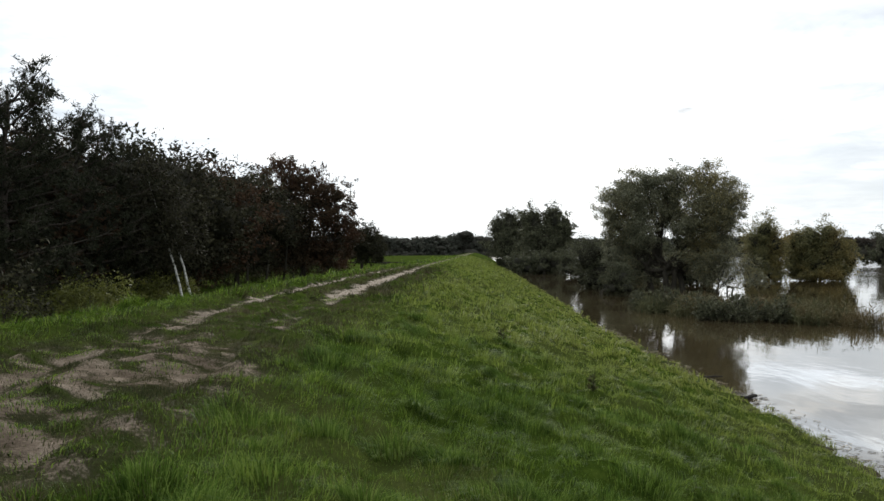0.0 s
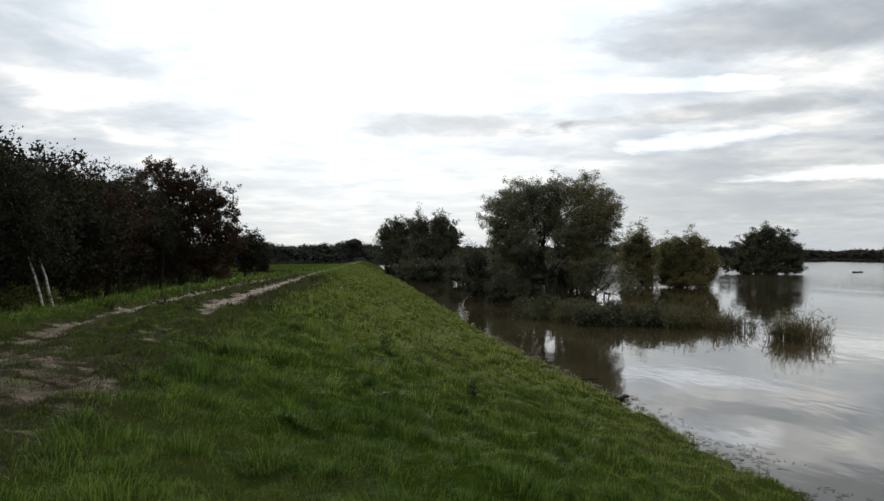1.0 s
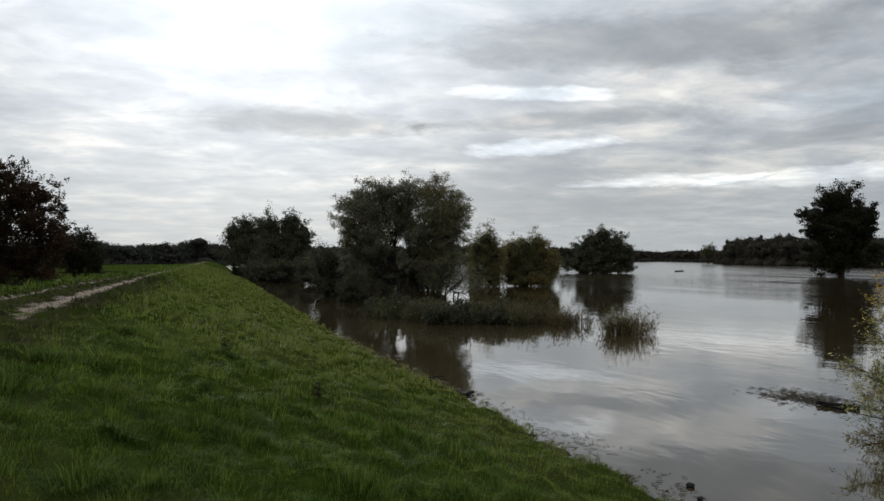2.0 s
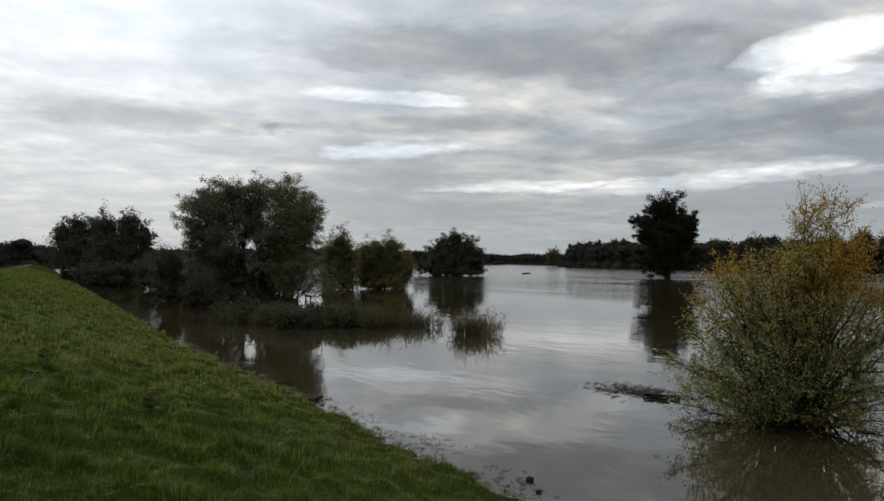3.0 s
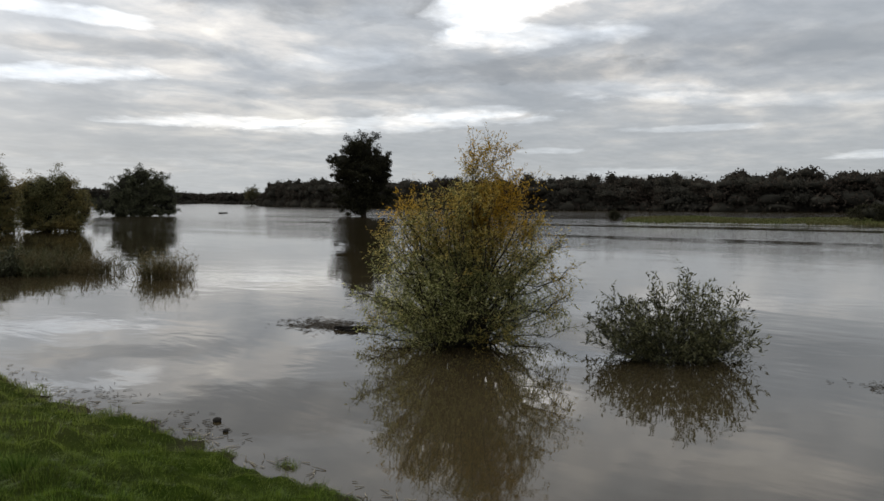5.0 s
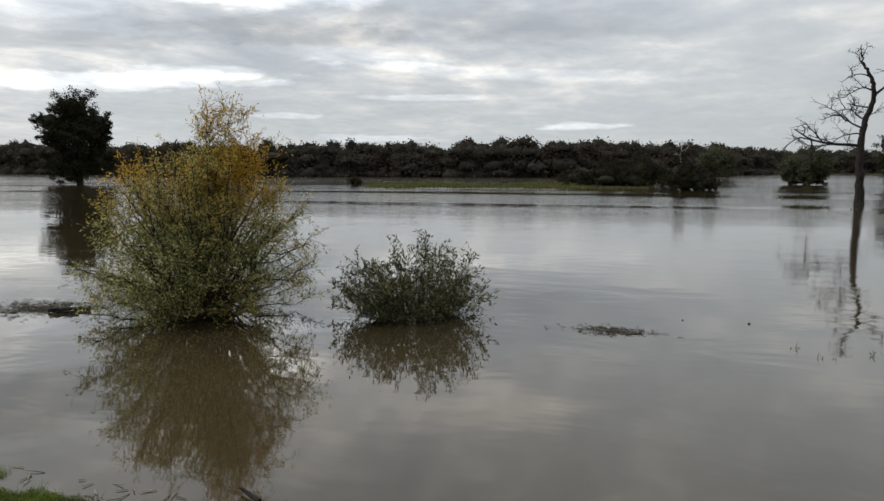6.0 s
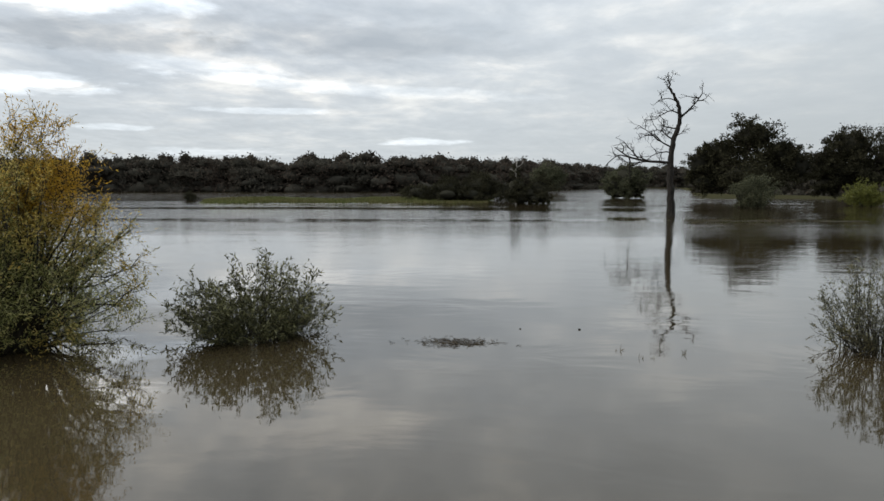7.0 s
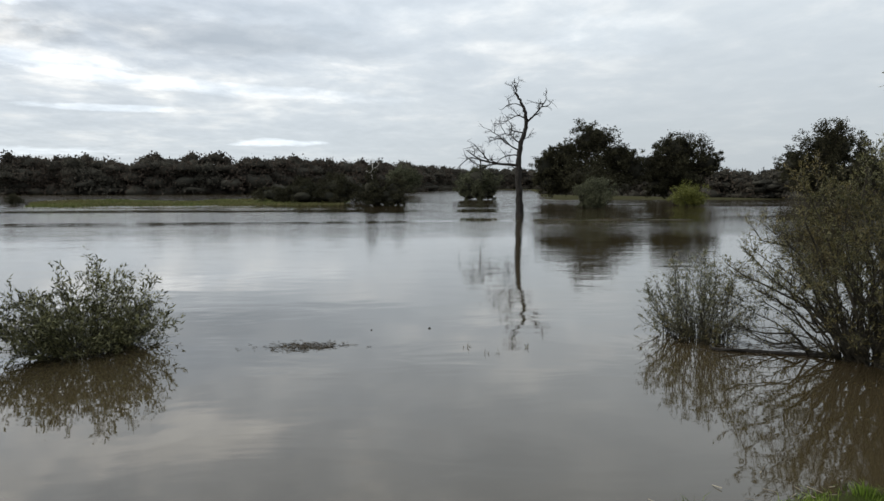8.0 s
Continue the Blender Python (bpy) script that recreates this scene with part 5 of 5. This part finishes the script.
def make_far():
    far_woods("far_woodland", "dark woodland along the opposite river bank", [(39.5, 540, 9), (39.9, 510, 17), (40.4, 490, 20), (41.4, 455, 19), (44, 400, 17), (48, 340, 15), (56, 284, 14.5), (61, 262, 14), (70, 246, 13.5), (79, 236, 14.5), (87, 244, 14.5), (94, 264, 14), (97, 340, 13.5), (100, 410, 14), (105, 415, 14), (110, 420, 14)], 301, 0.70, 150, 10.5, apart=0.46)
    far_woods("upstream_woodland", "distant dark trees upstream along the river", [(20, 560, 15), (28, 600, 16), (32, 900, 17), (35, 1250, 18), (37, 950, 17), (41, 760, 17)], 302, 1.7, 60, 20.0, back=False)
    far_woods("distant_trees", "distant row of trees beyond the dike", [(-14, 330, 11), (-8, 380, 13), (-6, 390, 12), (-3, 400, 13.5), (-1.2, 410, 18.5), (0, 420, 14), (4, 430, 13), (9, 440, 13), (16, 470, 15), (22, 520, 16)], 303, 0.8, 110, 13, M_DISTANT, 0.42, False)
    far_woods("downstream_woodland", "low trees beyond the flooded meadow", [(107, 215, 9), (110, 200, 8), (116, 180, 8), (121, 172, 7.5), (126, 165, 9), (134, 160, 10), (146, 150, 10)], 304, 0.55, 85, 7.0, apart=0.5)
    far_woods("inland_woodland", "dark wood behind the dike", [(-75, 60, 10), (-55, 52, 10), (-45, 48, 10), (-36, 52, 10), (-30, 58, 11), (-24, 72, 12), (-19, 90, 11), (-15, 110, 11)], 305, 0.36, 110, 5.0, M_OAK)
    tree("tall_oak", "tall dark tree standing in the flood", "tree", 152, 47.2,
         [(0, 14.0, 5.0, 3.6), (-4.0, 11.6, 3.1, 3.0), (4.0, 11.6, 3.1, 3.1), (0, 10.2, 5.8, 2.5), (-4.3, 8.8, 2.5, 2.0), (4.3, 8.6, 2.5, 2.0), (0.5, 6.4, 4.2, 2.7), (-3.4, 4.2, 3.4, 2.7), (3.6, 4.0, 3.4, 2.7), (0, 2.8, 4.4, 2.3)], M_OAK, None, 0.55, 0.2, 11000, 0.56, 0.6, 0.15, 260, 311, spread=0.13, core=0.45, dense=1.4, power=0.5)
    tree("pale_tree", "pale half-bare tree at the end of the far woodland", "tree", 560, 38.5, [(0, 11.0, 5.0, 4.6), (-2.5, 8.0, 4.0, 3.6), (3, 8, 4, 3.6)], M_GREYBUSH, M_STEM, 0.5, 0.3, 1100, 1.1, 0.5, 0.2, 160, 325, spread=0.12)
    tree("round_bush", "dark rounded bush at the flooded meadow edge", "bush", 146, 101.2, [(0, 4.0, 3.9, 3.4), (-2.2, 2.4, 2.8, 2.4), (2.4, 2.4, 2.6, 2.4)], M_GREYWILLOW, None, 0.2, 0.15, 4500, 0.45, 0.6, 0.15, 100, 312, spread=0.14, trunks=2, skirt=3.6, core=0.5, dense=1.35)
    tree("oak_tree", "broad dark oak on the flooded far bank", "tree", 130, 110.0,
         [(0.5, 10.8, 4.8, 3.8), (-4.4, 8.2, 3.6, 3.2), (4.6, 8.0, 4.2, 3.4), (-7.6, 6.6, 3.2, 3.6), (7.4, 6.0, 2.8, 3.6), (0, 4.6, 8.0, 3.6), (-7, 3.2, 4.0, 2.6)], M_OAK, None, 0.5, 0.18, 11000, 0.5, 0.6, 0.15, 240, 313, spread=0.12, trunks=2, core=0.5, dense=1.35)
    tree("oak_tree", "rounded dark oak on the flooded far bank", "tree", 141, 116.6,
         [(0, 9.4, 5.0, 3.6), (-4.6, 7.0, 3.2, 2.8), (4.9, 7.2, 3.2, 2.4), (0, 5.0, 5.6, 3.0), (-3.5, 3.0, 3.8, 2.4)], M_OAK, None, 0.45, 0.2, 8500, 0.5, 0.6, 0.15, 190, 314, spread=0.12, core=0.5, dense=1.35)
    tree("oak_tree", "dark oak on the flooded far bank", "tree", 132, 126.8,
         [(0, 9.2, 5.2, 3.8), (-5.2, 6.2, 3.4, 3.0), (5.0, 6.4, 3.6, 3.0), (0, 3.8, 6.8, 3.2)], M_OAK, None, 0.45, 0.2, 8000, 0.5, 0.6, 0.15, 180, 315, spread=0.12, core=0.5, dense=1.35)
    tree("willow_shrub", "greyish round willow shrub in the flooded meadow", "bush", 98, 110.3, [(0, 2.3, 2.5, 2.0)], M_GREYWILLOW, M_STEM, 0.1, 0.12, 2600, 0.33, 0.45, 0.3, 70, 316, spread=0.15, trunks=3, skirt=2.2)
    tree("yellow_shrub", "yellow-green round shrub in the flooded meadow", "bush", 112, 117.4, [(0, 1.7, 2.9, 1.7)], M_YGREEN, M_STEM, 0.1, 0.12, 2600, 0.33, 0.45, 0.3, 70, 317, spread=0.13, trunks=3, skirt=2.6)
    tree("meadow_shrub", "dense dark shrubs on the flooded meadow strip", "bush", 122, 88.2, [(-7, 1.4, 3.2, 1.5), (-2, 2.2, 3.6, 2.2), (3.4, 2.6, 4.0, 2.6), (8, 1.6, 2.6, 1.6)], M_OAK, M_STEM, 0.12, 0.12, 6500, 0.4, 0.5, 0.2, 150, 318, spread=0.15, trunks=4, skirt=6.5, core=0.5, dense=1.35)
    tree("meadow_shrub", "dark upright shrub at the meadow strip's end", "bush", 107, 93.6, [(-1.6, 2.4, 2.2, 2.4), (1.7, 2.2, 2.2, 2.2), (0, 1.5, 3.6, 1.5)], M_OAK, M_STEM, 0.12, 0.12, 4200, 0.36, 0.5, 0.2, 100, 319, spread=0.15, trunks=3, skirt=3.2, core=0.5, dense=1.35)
    tree("small_shrub", "small dark shrub on the flooded meadow strip", "bush", 128, 67.2, [(0, 0.9, 1.4, 0.8)], M_OAK, M_STEM, 0.06, 0.12, 900, 0.3, 0.5, 0.2, 30, 320, spread=0.15, trunks=2)
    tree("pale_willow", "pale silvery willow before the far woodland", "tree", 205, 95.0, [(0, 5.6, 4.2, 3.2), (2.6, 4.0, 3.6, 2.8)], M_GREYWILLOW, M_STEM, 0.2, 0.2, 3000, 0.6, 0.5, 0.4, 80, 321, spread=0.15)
    snag("dead_tree", "bleached dead tree before the far woodland", *polar(185, 92.7), 92.7, [(0, 0, 0), (0.2, 0, 3), (-0.2, 0, 6), (0.3, 0, 9.5)], 0.3,
         [(5.0, (-0.6, 0, 1), 2.6, 0.1), (6.5, (0.7, 0, 1), 2.6, 0.1), (8.0, (-0.5, 0, 1), 1.8, 0.08)], M_PALE_DEAD, 322, 0.0)
    snag("dead_tree", "tall leafless dead tree standing in flood water", *polar(71.2, 104.55), 104.55,
         [(0, 0, 0), (-0.05, 0, 2.4), (-0.2, 0, 4.7), (-0.05, 0.1, 6.4), (0.22, 0.1, 7.7), (0.62, 0.2, 9.1), (0.45, 0, 10.4), (0.0, 0, 11.3), (-0.5, 0, 12.2), (-0.55, 0, 13.5)], 0.36,
         [(4.9, (-1, 0.1, 0.14), 6.0, 0.15), (5.9, (-0.9, -0.3, 0.4), 2.9, 0.07), (6.6, (-1, 0, 0.3), 3.2, 0.09), (7.4, (-0.9, 0.2, 0.2), 3.0, 0.08), (8.2, (-0.9, 0, 0.35), 2.8, 0.08),
          (9.3, (1, 0, 0.38), 2.5, 0.12), (7.6, (0.6, 0.3, 0.2), 1.3, 0.05), (9.6, (-1, 0, 0.3), 2.4, 0.08), (10.6, (-0.9, 0, 0.5), 1.9, 0.07), (11.6, (-0.9, 0, 0.6), 1.7, 0.06), (12.6, (0.5, 0, 1), 1.2, 0.04),
          (4.3, (0.8, 0.3, -0.1), 1.2, 0.05), (4.8, (-0.9, 0.3, 0.2), 2.4, 0.06)],
         M_DEAD, 323, fine=1.5)
    # meadow strip standing just out of the water
    rng = np.random.default_rng(330)
    n = 60000
    b, d = 63 + 32 * rng.random(n), 96 + 70 * rng.random(n)
    x, y = d * np.sin(np.radians(b)), d * np.cos(np.radians(b))
    z = height_at(x, y)
    p = np.stack([x, y, z - 0.05], -1)[z > -0.04]
    n = len(p)
    v, (q, t) = blades(p, 0.12 + 0.35 * rng.random(n), 0.2 + 0.15 * rng.random(n), rng.normal(0, 0.35, (n, 3)) * (1, 1, 0), rng)
    tagged(new("meadow_grass", mesh_of("meadow_grass", v, [q, t], M_MEADOW)), "pale green grass on a half-drowned meadow strip", "grass", kind="stuff")


# ---------------------------------------------------------------- flotsam
def sticks_mesh(name, n, place, length, radius, material, rng, flat=0.06):
    tubes = Tubes(3)
    for _ in range(n):
        x, y = place()
        a, ln = rng.random() * 6.283, length * (0.4 + rng.random())
        way = np.array([math.cos(a), math.sin(a), rng.normal(0, flat)])
        o = np.array([x, y, 0.012])
        tubes.add(bend(o - way * ln / 2, o + way * ln / 2, rng.normal(0, 0.06 * ln, 3) * (1, 1, 0.3), 4, rng), np.array([1, 0.9, 0.8, 0.4]) * radius)
    return tubes.mesh(name, material)


def log(name, label, x, y, turn, length, radius, seed, rise=0.03):
    rng = np.random.default_rng(seed)
    ob = thing(name, label, "driftwood", x, y, 0.0, turn)
    t = Tubes(8)
    pts = bend((-length / 2, 0, rise), (length / 2, 0, rise * 1.6), (0, 0.06 * length, 0), 8, rng, radius * 0.12)
    t.add(pts, radius * (1 - 0.4 * np.linspace(0, 1, 8)) * (1 + 0.1 * rng.normal(size=8)))
    part("stem", t.mesh("stem", M_DEAD), ob)
    t = Tubes(5)
    t.add(bend(pts[5], pts[5] + (0.25 * length, 0.12 * length, radius * 0.9), (0, 0, 0.02), 5, rng), np.linspace(0.5, 0.2, 5) * radius)
    part("stub", t.mesh("stub", M_DEAD), ob)


def make_seep_pools():
    for d, bearing, rx, ry, seed in [(35.5, -31.7, 1.2, 3.4, 1), (150, -8.4, 5.0, 14.0, 2), (40, -34.5, 1.5, 3.0, 3)]:
        rng = np.random.default_rng(seed)
        x, y = polar(d, bearing)
        a = np.linspace(0, 2 * np.pi, 36, endpoint=False)
        r = 1 + 0.22 * np.sin(2 * a + rng.random() * 6) + 0.12 * np.sin(5 * a + rng.random() * 6)
        ring = np.stack([np.cos(a) * rx * r, np.sin(a) * ry * r, 0 * a], -1)
        v = np.concatenate([[(0, 0, 0)], ring])
        f = np.stack([np.zeros(36, int), 1 + np.arange(36), 1 + (np.arange(36) + 1) % 36], -1)
        ob = new("seep_pool", mesh_of("seep_pool", v, f, M_WATER))
        ob.matrix_basis = pose(x, y, float(height_at(np.array([x]), np.array([y]))[0]) + 0.03, 0, 0, -bearing)
        tagged(ob, "shallow seepage pool on the landward meadow", "water", kind="structure")


def make_mud_banks():
    """Low silt banks that just break the surface round the dead tree, with drowned grass on them."""
    for k, (b0, b1, d0, d1, wide) in enumerate([(99.8, 102.8, 64.5, 64.5, 0.9), (103.7, 118.5, 63.2, 69.0, 0.8), (105.5, 113.0, 59.0, 61.0, 0.5)]):
        rng = np.random.default_rng(700 + k)
        n, m = 60, 7
        t, u = np.meshgrid(np.linspace(0, 1, n), np.linspace(-1, 1, m), indexing="ij")
        b = np.radians(b0 + (b1 - b0) * t)
        d = d0 + (d1 - d0) * t + u * wide * (0.7 + 0.3 * np.sin(t * 17 + k)) + 0.25 * np.sin(t * 9 + k)
        top = 0.17 * np.sin(np.pi * t) ** 0.3 * (1 - u ** 2) * (0.75 + 0.35 * np.sin(t * 31 + 2 * k) * np.sin(t * 12)) - 0.06
        x, y = d * np.sin(b), d * np.cos(b)
        i, j = np.meshgrid(np.arange(n - 1), np.arange(m - 1), indexing="ij")
        q = np.stack([i * m + j, (i + 1) * m + j, (i + 1) * m + j + 1, i * m + j + 1], -1).reshape(-1, 4)
        v = np.stack([x, y, top], -1).reshape(-1, 3)
        tagged(new("mud_bank", mesh_of("mud_bank", v, q, M_SILT, smooth=True)), "low dark silt bank just above the flood water", "mud bank", kind="structure")
        pick = rng.integers(0, len(v), 900)
        p = v[pick] + rng.normal(0, 0.12, (900, 3)) * (1, 1, 0)
        p = p[v[pick][:, 2] > 0.0]
        gv, (gq, gt) = blades(p, 0.06 + 0.14 * rng.random(len(p)), np.full(len(p), 0.05), rng.normal(0, 0.4, (len(p), 3)) * (1, 1, 0), rng)
        tagged(new("bank_grass", mesh_of("bank_grass", gv, [gq, gt], M_TRACK)), "short drowned grass on a silt bank", "grass", kind="stuff")


def make_weeds():
    for k, (x, y, h) in enumerate([(0.4, 12.8, 0.30), (1.6, 10.2, 0.24), (2.3, 5.7, 0.16)]):
        rng = np.random.default_rng(500 + k)
        z = float(height_at(np.array([x]), np.array([y]))[0])
        ob = thing("dock_weed", "dark broad-leaved weed growing in the grass", "plant", x, y, z, 0)
        stalk = Tubes(4)
        stalk.add(bend((0, 0, -0.03), (0.02, 0, h), (0.02, 0.01, 0), 4, rng), [0.006, 0.005, 0.004, 0.002])
        n = 34
        a, t = rng.random(n) * 6.283, rng.random(n)
        o = np.stack([0 * a, 0 * a, t * h * 0.9], -1)
        v, q = leaves_of(o, np.stack([np.cos(a), np.sin(a), 0.35 + 0.5 * rng.random(n)], -1), (0.15 - 0.08 * t) * (0.7 + 0.5 * rng.random(n)), 0.045 - 0.025 * t, rng)
        part("stalk", stalk.mesh("stalk", M_STEM), ob)
        part("foliage", mesh_of("foliage", v, q, M_TRACK), ob)


def make_flotsam():
    rng = np.random.default_rng(401)

    def shore():
        y = -7 + 37 * rng.random() ** 0.8
        return float(np.interp(y, SHORE_Y, SHORE_X)) + abs(rng.normal(0, 0.28)) - 0.05, y

    tagged(new("shore_debris", sticks_mesh("shore_debris", 650, shore, 0.16, 0.006, M_STRAW, rng)), "straw and twig flotsam along the waterline", "flotsam", kind="stuff")

    def spot(x, y, rx, ry):
        return lambda: (x + rng.normal(0, rx), y + rng.normal(0, ry))

    for x, y, rx, ry, n, ln in [(14.66, 0.5, 0.20, 0.40, 280, 0.14), (13.4, 13.2, 0.40, 0.65, 620, 0.2), (5.95, 16.3, 0.2, 0.5, 120, 0.14), (6.6, 11.4, 0.25, 0.5, 40, 0.12), (6.4, 8.6, 0.2, 0.45, 60, 0.09), (13.2, -8.8, 0.4, 0.9, 240, 0.2)]:
        tagged(new("twig_raft", sticks_mesh("twig_raft", n, spot(x, y, rx, ry), ln, 0.005, M_TWIG, rng, 0.12)), "raft of dark twigs drifting on the water", "flotsam", kind="stuff")
    log("driftwood_log", "dark wet log drifting beside the willow", 13.35, 12.35, 128, 0.85, 0.06, 411)
    log("driftwood_log", "short dark branch drifting beside the willow", 13.1, 12.2, 108, 0.5, 0.035, 417)
    log("driftwood_log", "dark broken branch at the waterline", 6.0, 16.1, 35, 0.5, 0.06, 412)
    log("driftwood_log", "thin pale branch floating by the shore", 5.75, 18.6, 10, 1.1, 0.025, 413)
    log("driftwood_log", "dark drift log far out on the river", 118.0, 160.0, 30, 5.0, 0.25, 414, 0.1)
    log("driftwood_log", "long fallen limb lying in the water", 12.85, -8.5, 69, 2.3, 0.05, 415, 0.015)
    log("driftwood_log", "pale stick at the water's edge", 6.4, 3.6, 60, 0.35, 0.025, 416)
    for x, y, r in [(6.72, 8.7, 0.065), (6.5, 8.2, 0.045), (16.1, -2.2, 0.028), (16.1, -0.9, 0.02)]:
        bm = bmesh.new()
        bmesh.ops.create_icosphere(bm, subdivisions=2, radius=r)
        for v in bm.verts:
            v.co *= 1 + 0.22 * noise.noise(v.co * 14 + Vector((x, y, 0)))
            v.co.z *= 0.6
        me = bpy.data.meshes.new("float_clod")
        bm.to_mesh(me)
        bm.free()
        me.materials.append(M_DEAD)
        ob = new("float_clod", me)
        ob.location = (x, y, r * 0.35)
        tagged(ob, "dark round clod afloat near the bank", "flotsam")
    for x, y in [(13.62, -2.98), (13.55, -3.22), (14.2, -2.7), (14.0, -3.9), (15.6, -7.8), (6.0, 5.05)]:
        reeds("reed_tips", "few drowned reed tips above the water", "reeds", [(x, y, 0.06, 6)], 0.2, 0.09, M_REED, int(abs(x * 100 + y * 10)), 0.010, lean=0.15)


make_near_shrubs()
make_near_bank()
make_reeds()
make_far()
make_woods()
make_seep_pools()
make_mud_banks()
make_flotsam()
make_weeds()
make_grass()
make_tussocks()
